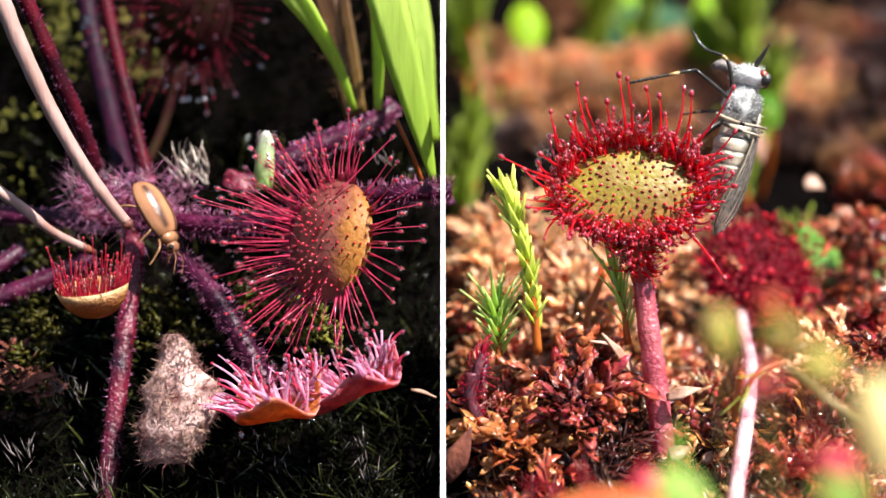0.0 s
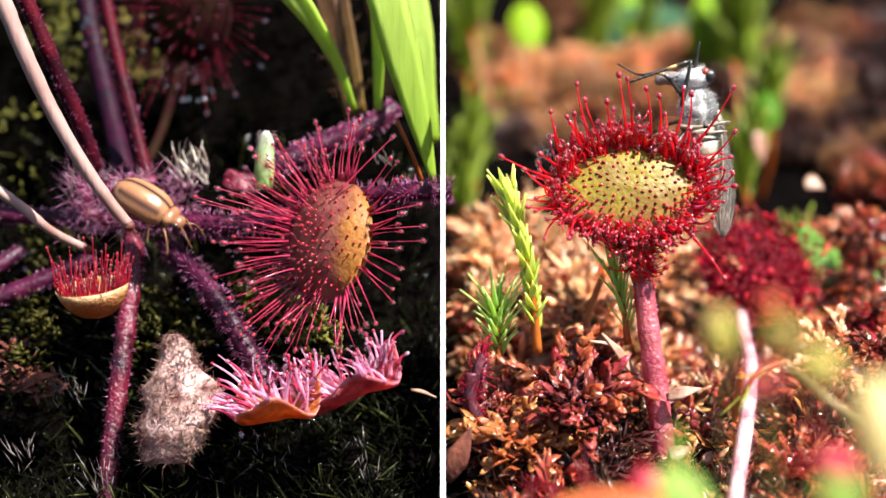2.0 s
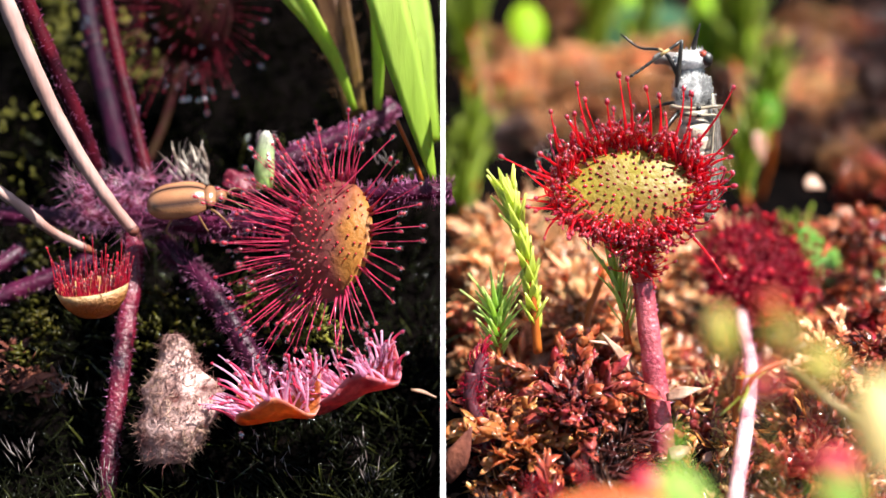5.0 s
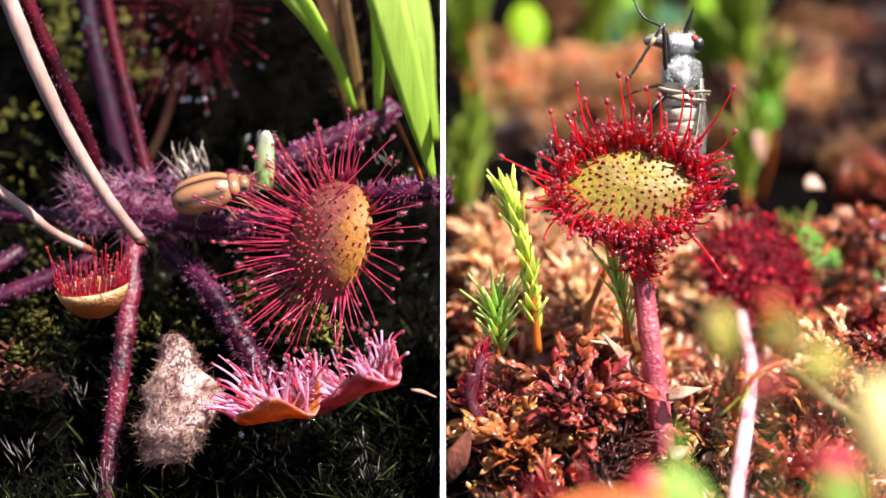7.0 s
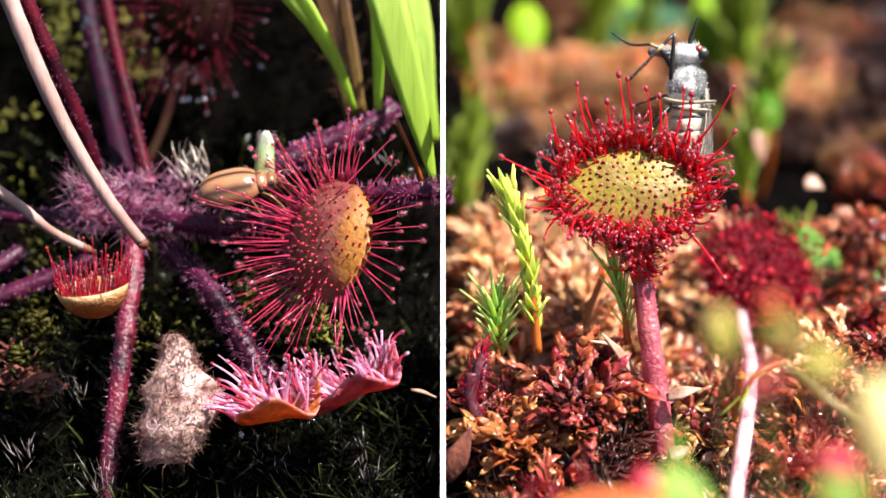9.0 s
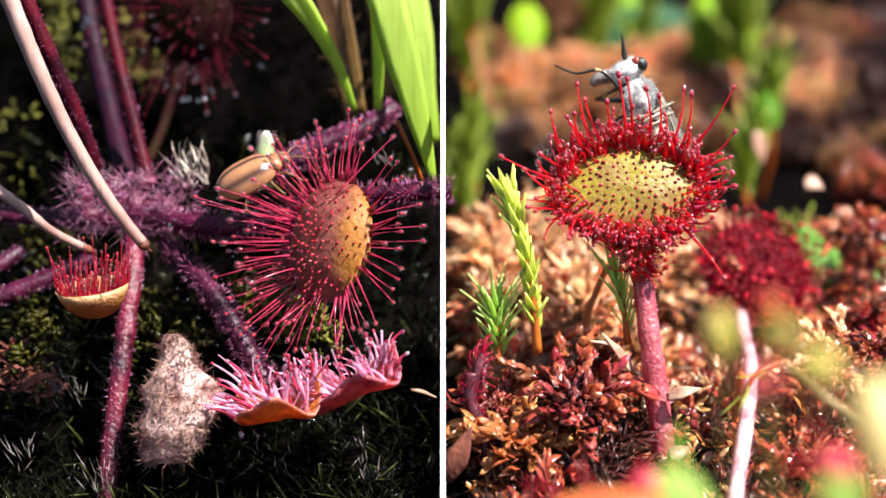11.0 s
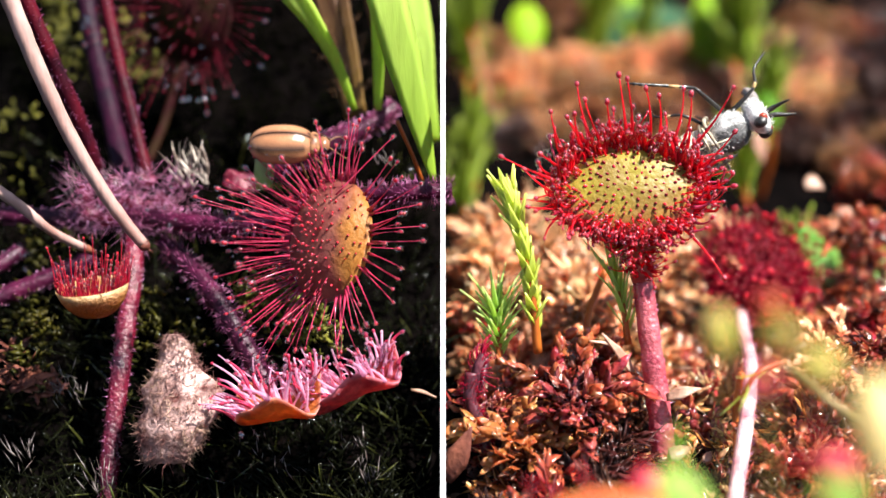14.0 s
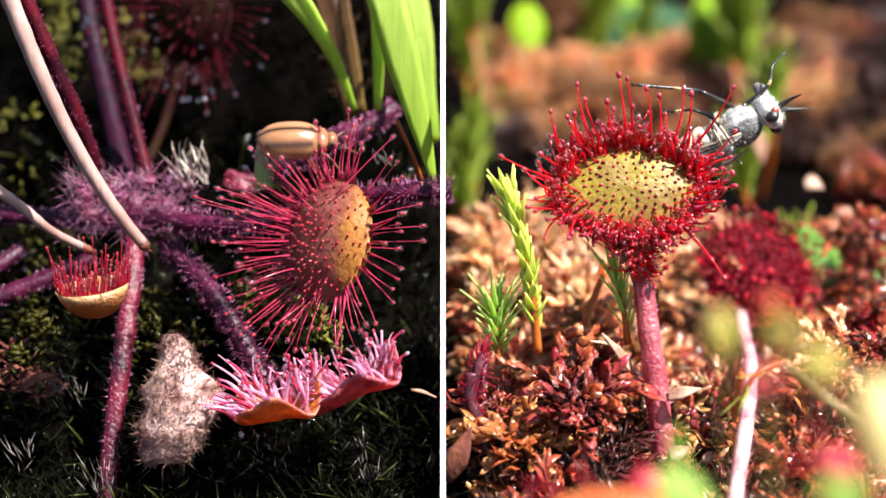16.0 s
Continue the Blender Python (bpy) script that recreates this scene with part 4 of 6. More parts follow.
def bank_moss():
    f, deep = Form(), Form()
    for _ in range(15000):
        y = 78 + 62 * rnd(0, 1) ** 1.7
        x = -rnd(0.3, 0.29 * y + 6)
        p = Vector((x, y, bog_height(x, y)))
        g = Vector((rnd(-0.8, 0.8), rnd(-1.1, 0.2), rnd(0.1, 1.1))).normalized()
        big = noise.noise(Vector((x * 0.2, y * 0.2, 9)))
        # beyond y 104 the leaves take the copy with painted shade
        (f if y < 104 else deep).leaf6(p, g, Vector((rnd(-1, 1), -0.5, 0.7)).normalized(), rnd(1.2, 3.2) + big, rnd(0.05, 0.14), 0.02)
    g2 = Form()
    for _ in range(600):
        y = rnd(82, 112)
        x = -rnd(0.5, 0.29 * y)
        if noise.noise(Vector((x * 0.16, y * 0.16, 4.0))) < -0.05:
            continue
        p = Vector((x, y, bog_height(x, y) + rnd(0, 1)))
        w = Vector((rnd(-0.9, 0.6), rnd(-0.9, 0.1), rnd(0.2, 1.1))).normalized()
        g2.curl_leaf(p, w, Vector((rnd(-1, 1), -0.7, 0.3)).normalized(), rnd(1.5, 3.6), rnd(0.05, 0.11), rnd(-0.3, 0.4))
    single("moss_blades", g2, MOSS_BLADE, (-15, 100, 3), "thin shiny green moss blades on dark ground", "moss", kind="stuff")
    single("deep_moss", deep, SHADE_BLACK_MOSS, (-15, 120, 15), "moss up the bank, shade painted into its black colour", "moss", kind="stuff")
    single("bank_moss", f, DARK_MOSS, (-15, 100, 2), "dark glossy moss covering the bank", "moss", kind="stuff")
    for u, v, d, r, n in ((88, 75, 24, 1.6, 44), (105, 12, 26, 1.6, 50), (15, 330, 16, 2.2, 40), (12, 230, 20, 2.4, 30), (500, 560, 5, 2.6, 220), (470, 520, 6, 1.8, 120), (560, 600, 4, 1.6, 90), (245, 545, 7, 1.8, 110),
                          (60, 590, 6, 1.6, 90), (120, 475, 10, 2.4, 130), (310, 560, 9, 1.8, 90), (40, 540, 8, 1.8, 90), (330, 610, 6, 1.2, 50), (190, 90, 22, 4.0, 150), (100, 440, 12, 2.2, 90), (270, 600, 5, 1.4, 70), (50, 640, 4, 1.0, 40)):
        f = Form()
        c = at(u, v, d)
        for _ in range(n):
            p = c + Vector((rnd(-1, 1) * r, rnd(-1, 1) * r * 0.5, rnd(-1, 1) * r * 0.7))
            g = Vector((rnd(-0.8, 0.8), rnd(-1, 0.2), rnd(0, 1))).normalized()
            f.leaf6(p, g, Vector((rnd(-1, 1), -0.6, 0.6)).normalized(), rnd(0.5, 1.2), rnd(0.1, 0.24), 0.06)
        single("moss_cushion", f, LIME_MOSS if u > 440 or d > 15 else GOLD_MOSS, c, "golden green cushion of moss on the dark bank", "moss", "moss cushions", kind="stuff")


bank_moss()


def dead_moss():
    """Brown dead moss lying in the sun on the bank."""
    for u, v, d, r, n in ((30, 665, 4.2, 1.2, 44), (88, 685, 3.8, 0.8, 26), (15, 620, 5.0, 0.9, 26)):
        f = Form()
        c = at(u, v, d)
        for _ in range(n):
            p = c + Vector((rnd(-1, 1) * r, rnd(-0.6, 0.6) * r, rnd(-0.6, 0.6) * r))
            f.curl_leaf(p, Vector((rnd(-1, 1), rnd(-0.6, 0.2), rnd(-0.3, 0.8))).normalized(), Vector((rnd(-0.5, 0.5), -0.5, 0.8)).normalized(), rnd(0.5, 1.3), rnd(0.08, 0.24), rnd(-0.5, 0.5))
        single("dead_moss", f, BROWN_LEAF, c, "brown dead moss leaves on the dark bank", "moss", "dead moss patches", kind="stuff")


dead_moss()


# ---- the bog: red and orange bog moss, haircap sprigs, leaves ----
def moss_head(seed, branches, plump, droop, per, apart=False, size=1.0):
    """A star-shaped bog moss tuft of 1 mm reach; apart: each leaf a form of its own."""
    rs = random.Random(seed)
    f = Form()
    forms = []
    for b in range(branches):
        a = 2.39996 * b + rs.uniform(-0.3, 0.3)
        lift = rs.uniform(0.1, 1.1)
        o = Vector((math.cos(a), math.sin(a), 0))
        side = Vector((-o.y, o.x, 0)) * rs.uniform(-0.5, 0.5)
        ln = rs.uniform(0.55, 1.15)
        last = Vector((0, 0, 0.1))
        n = per
        for i in range(1, n + 1):
            t = i / n
            p = o * (ln * t) + side * (ln * t * t) + Vector((0, 0, ln * (lift * t - droop * t * t)))
            d = (p - last).normalized()
            for k in range(2):
                e = (d + Vector((rs.uniform(-.7, .7), rs.uniform(-.7, .7), rs.uniform(-.3, .7)))).normalized()
                nn = Vector((rs.uniform(-.6, .6), rs.uniform(-.6, .6), 1)).normalized()
                if apart:
                    f = Form()
                    forms.append(f)
                f.curl_leaf(last, e, nn, size * ln * rs.uniform(0.24, 0.5), plump * ln * rs.uniform(0.06, 0.13), rs.uniform(-0.7, 0.7), 0, t * 0.7, min(1, t + 0.3))
            last = p
    return forms if apart else f


def spin(x, y, z, s, tip=25):
    return Matrix.Translation((x, y, z)) @ Euler((radians(rnd(-tip, tip)), radians(rnd(-tip, tip)), rnd(0, 6.28))).to_matrix().to_4x4() @ Matrix.Scale(s, 4)


BROAD_HEAD = moss_head(5, 9, 1.5, 0.5, 5, size=1.5)
HEADS = [moss_head(1, 14, 0.6, 0.6, 9), moss_head(2, 12, 0.75, 0.3, 8), moss_head(3, 15, 0.5, 0.9, 9)]


def bog_moss():
    looks = (("tan", MOSS_TAN, "pale tan bog moss tuft with shiny tips"), ("orange", MOSS_ORANGE, "orange-brown bog moss tuft"),
             ("red", MOSS_RED, "dark red bog moss tuft"), ("plum", MOSS_PLUM, "plum-brown bog moss tuft"), ("brown", MOSS_BROWN, "rusty brown bog moss tuft"), ("dark", MOSS_DARK, "dark brown bog moss tuft"))
    first = {}
    for i, h in enumerate(HEADS):
        for nm, mt, lb in looks:
            first[i, nm] = h.mesh("bog_moss_tuft", [mt])
    label = {nm: lb for nm, mt, lb in looks}
    far = {nm: Form() for nm, mt, lb in looks}
    count = 0
    for k in range(1000):
        y = 74 + 190 * (k / 1000) ** 1.25 + rnd(-3, 3)
        x = rnd(0.8, 0.31 * y + 6)
        z = bog_height(x, y)
        q = noise.noise(Vector((x * 0.12, y * 0.08, 1.5))) + rnd(-0.3, 0.3)
        near = max(0.0, min(1.0, (y - 88) / 18))
        if near < 0.5:
            nm = "red" if q > 0.1 else "orange" if q > -0.08 else "plum" if q > -0.3 else "tan"
        else:
            nm = "tan" if q > (0.0 if y < 140 else 0.25) else "orange" if q > -0.12 else "red" if q > -0.25 else "plum"
        if (y > 134 and q < 0.25 or y < 94 and q < 0.08) and random.random() < 0.7:
            nm = "dark"
        if y > 128:
            nm = "brown" if q > 0.15 and x / y < 0.18 else "dark"
            lump = noise.noise(Vector((x * 0.07, y * 0.05, 6.2)))
            if x / y > 0.22:
                nm = "dark"
            if lump < 0.12 or random.random() < 0.65:
                continue
        s = rnd(1.5, 3.6) + min(2.5, max(0.0, y - 120) * 0.06)
        x = max(x, s * 1.25 + 0.2)
        high = rnd(-0.5, 1.4) + (max(0.0, y - 110) * 0.08 * max(0.0, q + 0.05))
        i = k % 3
        if y < 118 and count < 290:
            count += 1
            ob = new("bog_moss_tuft", first[i, nm])
            ob.matrix_basis = Matrix.Scale(MM, 4) @ spin(x, y, z + high, s) @ Matrix.Scale(1 / MM, 4)
            tagged(ob, label[nm], "moss", "bog moss tufts")
        else:
            far[nm].merge(HEADS[i], spin(x, y, z + high, s))
    for nm, mt, lb in looks:
        if far[nm].v:
            single("bog_moss", far[nm], mt, (20, 150, 0), lb.replace(" tuft", " carpet"), "moss", kind="stuff")


bog_moss()


def moss_star(u, v, d, size, material, label, tip=(0, 0.3, 0.5)):
    z = way(*tip)
    m = z.to_track_quat("Z", "Y").to_matrix().to_4x4() @ Matrix.Scale(size, 4)
    ob = thing("moss_star", at(u, v, d), label, "moss", "bog moss stars")
    for f in moss_head(int(u), 11, 1.0, 0.5, 9, True, 0.85):
        g = Form()
        g.merge(f, Matrix.Translation(at(u, v, d)) @ m)
        part("leaf", g, material, ob)


def hummock(u, v, d, size, material, label, n):
    """A mound of bog moss tufts, from the ground up to its top."""
    c = at(u, v, d)
    foot = bog_height(max(c.x, 0.1), c.y) - 0.5
    f = Form()
    big = 1.0 + min(0.55, max(0.0, d - 20) / 30)
    n = int((n + (c.z - foot) / size * 4) * 0.8)
    for i in range(n):
        t = ((i + 0.5) / n) ** 0.8
        w = size * (1.1 - 0.35 * t)
        p = Vector((c.x + rnd(-1, 1) * w, c.y + rnd(-1, 1) * w, foot + (c.z + size * 0.4 - foot) * t))
        reach = size * rnd(0.45, 0.85) * big
        f.merge(BROAD_HEAD, spin(max(p.x, reach * 1.2 + 0.2), p.y, p.z, reach, 40))
    single("moss_hummock", f, material, (c.x, c.y, foot), label, "moss", "bog moss hummocks", kind="stuff")


def on_bog(u, v, up=0.0):
    """The place where the line of sight through u, v comes down to that height over the flat bog."""
    eye = Vector((0, 0, HEIGHT))
    w = at(u, v, 0) - eye
    p = eye + w * ((HEIGHT - up - 0.6) / -w.z)
    return p


def moss_lump(u, v, r, material, label):
    """A low round lump of bog moss out on the flat."""
    p = on_bog(u, v, 2.0)
    g = bog_height(max(p.x, 0.1), p.y)
    f = Form()
    for i in range(15):
        a, k = i * 2.39996, math.sqrt((i + 0.5) / 15)
        x, y = p.x + math.cos(a) * k * r, p.y + math.sin(a) * k * r
        reach = rnd(0.45, 0.75) * r
        f.merge(BROAD_HEAD, spin(max(x, reach * 1.3 + 0.3), y, g + 0.4 + 2.6 * (1 - k * k), reach, 40))
    single("moss_lump", f, material, (p.x, p.y, g), label, "moss", "bog moss lumps", kind="stuff")


for u, v, r in ((905, 150, 2.4), (960, 178, 2.6), (1000, 128, 3.0), (1035, 190, 2.2), (1065, 108, 2.6), (1115, 132, 2.8), (1165, 118, 2.6), (1205, 98, 2.4), (1245, 130, 2.4),
                (1362, 108, 3.0), (1405, 112, 3.0), (1436, 160, 1.9), (1408, 190, 2.0), (1340, 150, 2.0)):
    moss_lump(u, v, r * 1.15, MOSS_RUST, "orange-tan bog moss lump out of focus")
for u, v, r in ((1190, 142, 2.4), (1222, 165, 2.2), (1150, 162, 2.2), (1098, 168, 2.2), (1060, 160, 2.0), (930, 125, 2.4), (1385, 150, 2.4), (985, 215, 2.0), (1250, 95, 2.6), (1320, 132, 2.2), (1200, 66, 2.4), (1448, 118, 2.3), (1412, 88, 2.2), (1478, 150, 1.7)):
    moss_lump(u, v, r, MOSS_TAN, "pale tan bog moss lump out of focus")
for u, v, r in ((862, 100, 3.0), (1490, 62, 2.2), (1425, 36, 2.2), (1500, 185, 2.0), (1545, 235, 2.0), (1500, 270, 1.8), (1290, 230, 1.8), (1030, 60, 2.4)):
    moss_lump(u, v, r, MOSS_BROWN, "dull brown bog moss lump out of focus")
for u, v, r in ((1548, 60, 2.2), (1550, 310, 2.2)):
    moss_lump(u, v, r, MOSS_RED, "dark red bog moss lump out of focus")
for spot in ((830, 470, 18), (900, 440, 22), (980, 470, 19), (1010, 530, 15), (860, 410, 26), (1190, 470, 20), (1060, 560, 12), (820, 545, 14), (930, 520, 17), (1040, 480, 22)):
    hummock(*spot, 2.9, MOSS_TAN, "tan-orange bog moss hummock with glossy tips", 7)
for spot in ((1500, 560, 13), (1530, 420, 20)):
    hummock(*spot, 2.4, MOSS_RED, "red-brown bog moss hummock", 6)


moss_star(1020, 720, -1, 3.9, MOSS_PLUM, "large dark plum-red bog moss star", (0, 0.8, 0.6))
moss_star(985, 690, 1, 3.6, MOSS_RED, "dark red bog moss star")
moss_star(920, 780, -1, 3.4, MOSS_ORANGE, "glossy orange bog moss star")
moss_star(1045, 655, 4, 2.4, MOSS_RED, "dark red bog moss star")
moss_star(860, 720, 1, 2.2, MOSS_PLUM, "dark plum bog moss star")
moss_star(1555, 620, -2, 2.6, MOSS_RED, "glossy red bog moss star", (-0.2, 0.9, 0.4))
moss_star(1400, 830, -3, 3.2, MOSS_RED, "dark red bog moss star")
moss_star(1450, 770, 0, 3.0, MOSS_RED, "dark red bog moss star")
moss_star(1480, 655, 3, 3.2, MOSS_TAN, "pale tan bog moss star with shiny tips")
moss_star(1240, 780, 2, 2.6, MOSS_PLUM, "plum-brown bog moss star")


def haircap(points, r, n_leaf, length, w, material, label, spread=0.5, start=0.15, split=True):
    """A haircap moss sprig: orange stem, stiff pointed leaves all round."""
    ob = thing("haircap_sprig", points[0], label, "moss", "haircap sprigs")
    pts = bend(points, 6)
    f = Form()
    f.tube(pts, taper(r, r * 0.5, len(pts)), 8)
    part("stem", f, ORANGE_STEM, ob, "orange stem")
    rest = Form()
    for i in range(n_leaf):
        t = start + (1 - start) * ((i + 0.5) / n_leaf) ** 0.8
        s = t * (len(pts) - 1.001)
        k = int(s)
        p = pts[k].lerp(pts[k + 1], s - k)
        d = (pts[k + 1] - pts[k]).normalized()
        o = d.orthogonal().normalized()
        o.rotate(Matrix.Rotation(i * 2.39996 + rnd(-0.3, 0.3), 3, d))
        g = (d + o * spread * rnd(0.6, 1.3) * (1.25 - 0.6 * t)).normalized()
        ln = length * rnd(0.75, 1.2) * (0.85 + 0.45 * t * t)
        bow = o * rnd(-0.12, 0.22)
        f = Form() if split else rest
        f.blade([p + (g * x + bow * x * x) * ln for x in (0, 0.22, 0.5, 0.78, 1.0)], [w * 0.7, w, w * 0.8, w * 0.4, w * 0.04], -o, w * 0.25, -0.4)
        if split:
            part("leaf", f, material, ob)
    if not split:
        part("foliage", rest, material, ob)
    return ob


haircap([at(952, 625, 1), at(944, 540, 0.6), at(932, 462, 0.2), at(917, 405, 0), at(906, 368, 0)], 0.28, 60, 2.0, 0.31, HAIRCAP, "bright yellow-green haircap moss sprig with an orange stem", 0.42, 0.1)
haircap([at(884, 645, 2), at(882, 590, 1.8), at(878, 545, 1.5)], 0.26, 46, 2.2, 0.17, HAIRCAP_COOL, "small fresh green haircap moss sprig", 0.85, 0.1)
haircap([at(1112, 610, 2), at(1102, 540, 1.8), at(1088, 490, 1.5)], 0.22, 22, 2.3, 0.17, HAIRCAP_COOL, "small haircap moss sprig with an orange stem", 0.5, 0.1)
haircap([at(1390, 640, -6), at(1340, 660, -7), at(1310, 705, -7)], 0.2, 4, 1.5, 0.12, HAIRCAP, "bent yellowish moss shoot", 0.4, 0.1)


def blurred_back():
    # haircap clumps and broad leaves behind
    for u, v, d, s, mt in ((825, 320, 44, 1.0, HAIRCAP_BACK), (808, 340, 46, 0.9, HAIRCAP_BACK), (1290, 70, 75, 1.5, HAIRCAP_BACK), (1315, 60, 70, 1.4, HAIRCAP_BACK), (1060, 80, 85, 1.5, HAIRCAP_BACK),
                           (830, 60, 80, 1.6, HAIRCAP_BACK), (1360, 190, 50, 1.1, HAIRCAP_BACK), (1322, 300, 42, 0.9, HAIRCAP_BACK), (1405, 470, 30, 0.8, HAIRCAP_BACK)):
        haircap([at(u, v + 70 * s, d), at(u - 6, v + 20, d), at(u, v - 40 * s, d)], 0.35, 34, 3.6 * s, 0.42 * s, mt, "out-of-focus green haircap moss sprig", 0.6, 0.1, False)
    for k in range(3):
        u, d = rnd(800, 1300), rnd(35, 105)
        c = at(u, rnd(20, 330) - d * 1.2, d)
        z = bog_height(max(c.x, 0.1), c.y)
        top = Vector((c.x, c.y, z + rnd(5, 11)))
        haircap([Vector((c.x, c.y, z)), Vector((c.x + rnd(-1, 1), c.y, z + 3)), top], 0.35, 22, rnd(3.0, 5.0), rnd(0.4, 0.7), HAIRCAP_BACK, "out-of-focus green haircap moss sprig", 0.6, 0.2, False)
    for u, v, d, lx, ly, mt, lb in ((936, 40, 70, 1.05, 1.6, BROAD_GREEN, "bright green oval leaf on a thin stem"), (1252, 62, 80, 1.3, 2.4, BROAD_GREEN, "bright green oval leaf"), (1312, 85, 74, 0.9, 2.0, BROAD_GREEN, "bright green oval leaf"), (1362, 190, 44, 0.8, 1.3, DEEP_GREEN, "fresh green oval leaf"),
                                    (1285, 45, 78, 2.0, 3.0, BROAD_GREEN, "bright green oval leaf"), (1060, 70, 85, 1.6, 2.6, BLUE_GREEN, "dark green oval leaf"),
                                    (1160, 25, 90, 2.2, 1.0, BLUE_GREEN, "dark green oval leaf"), (1110, 15, 95, 1.2, 1.6, BROAD_GREEN, "fresh green oval leaf among moss")):
        c = at(u, v, d)
        k = (SHARP + d) / SHARP
        low = Vector((c.x, c.y + 2, bog_height(max(c.x, 0.1), c.y + 2)))
        ob = thing("oval_leaf_plant", low, lb, "leaf", "oval leaves")
        dd = Disc(c, XV, way(rnd(-.3, .3), 0.5, 1), lx * k, ly * k, 0.6)
        part("leaf", dd.blade(0.3, 6, 20), mt, ob)
        f = Form()
        f.tube(bend([low, (low + c) / 2 + Vector((0.6, 0, 0)), c - way(0, 0.3, 1) * 0.3], 5), [0.3] * 11, 7)
        part("stem", f, ORANGE_STEM, ob)

    # long green leaves behind, beside the dim red sundew
    def long_leaf(points, widths, mt, lb):
        pts = bend(points, 6)
        f = Form()
        f.blade(pts, [float(x) for x in np.interp(np.linspace(0, 1, len(pts)), np.linspace(0, 1, len(widths)), widths)], way(-0.3, 0.4, 1), 0.15, 0.2)
        single("long_leaf", f, mt, points[0], lb, "leaf")
    long_leaf([at(1515, 620, 22), at(1485, 540, 24), at(1450, 465, 26), at(1405, 420, 28)], [0.6, 0.8, 0.8, 0.2], FRESH_GREEN, "long fresh green leaf behind a sundew")
    long_leaf([at(1500, 560, 30), at(1460, 460, 29), at(1410, 400, 28)], [0.7, 1.1, 0.4], FRESH_GREEN, "long fresh green leaf")
    long_leaf([at(1550, 620, 22), at(1555, 530, 24), at(1556, 435, 26)], [0.5, 0.6, 0.4], FRESH_GREEN, "upright fresh green leaf")
    long_leaf([at(1540, 420, 40), at(1500, 300, 60), at(1470, 230, 70)], [1.2, 1.4, 0.8], MOSS_ORANGE, "brown dry leaf among moss")
    # thin orange stems
    for a, b, c in (((1042, 640, 4), (1040, 560, 5), (1075, 470, 6)), ((1312, 320, 60), (1308, 220, 60), (1300, 110, 62)), ((900, 250, 70), (860, 160, 72), (835, 60, 74)),
                    ((1303, 800, 1), (1302, 720, 1), (1312, 660, 0))):
        pts = bend([at(*a), at(*b), at(*c)], 6)
        f = Form()
        f.tube(pts, [(0.2 if a[2] < 20 else 0.18) * (SHARP + a[2]) / SHARP] * len(pts), 7)
        single("moss_shoot", f, ORANGE_STEM, at(*a), "thin bare orange moss stem", "moss")


blurred_back()


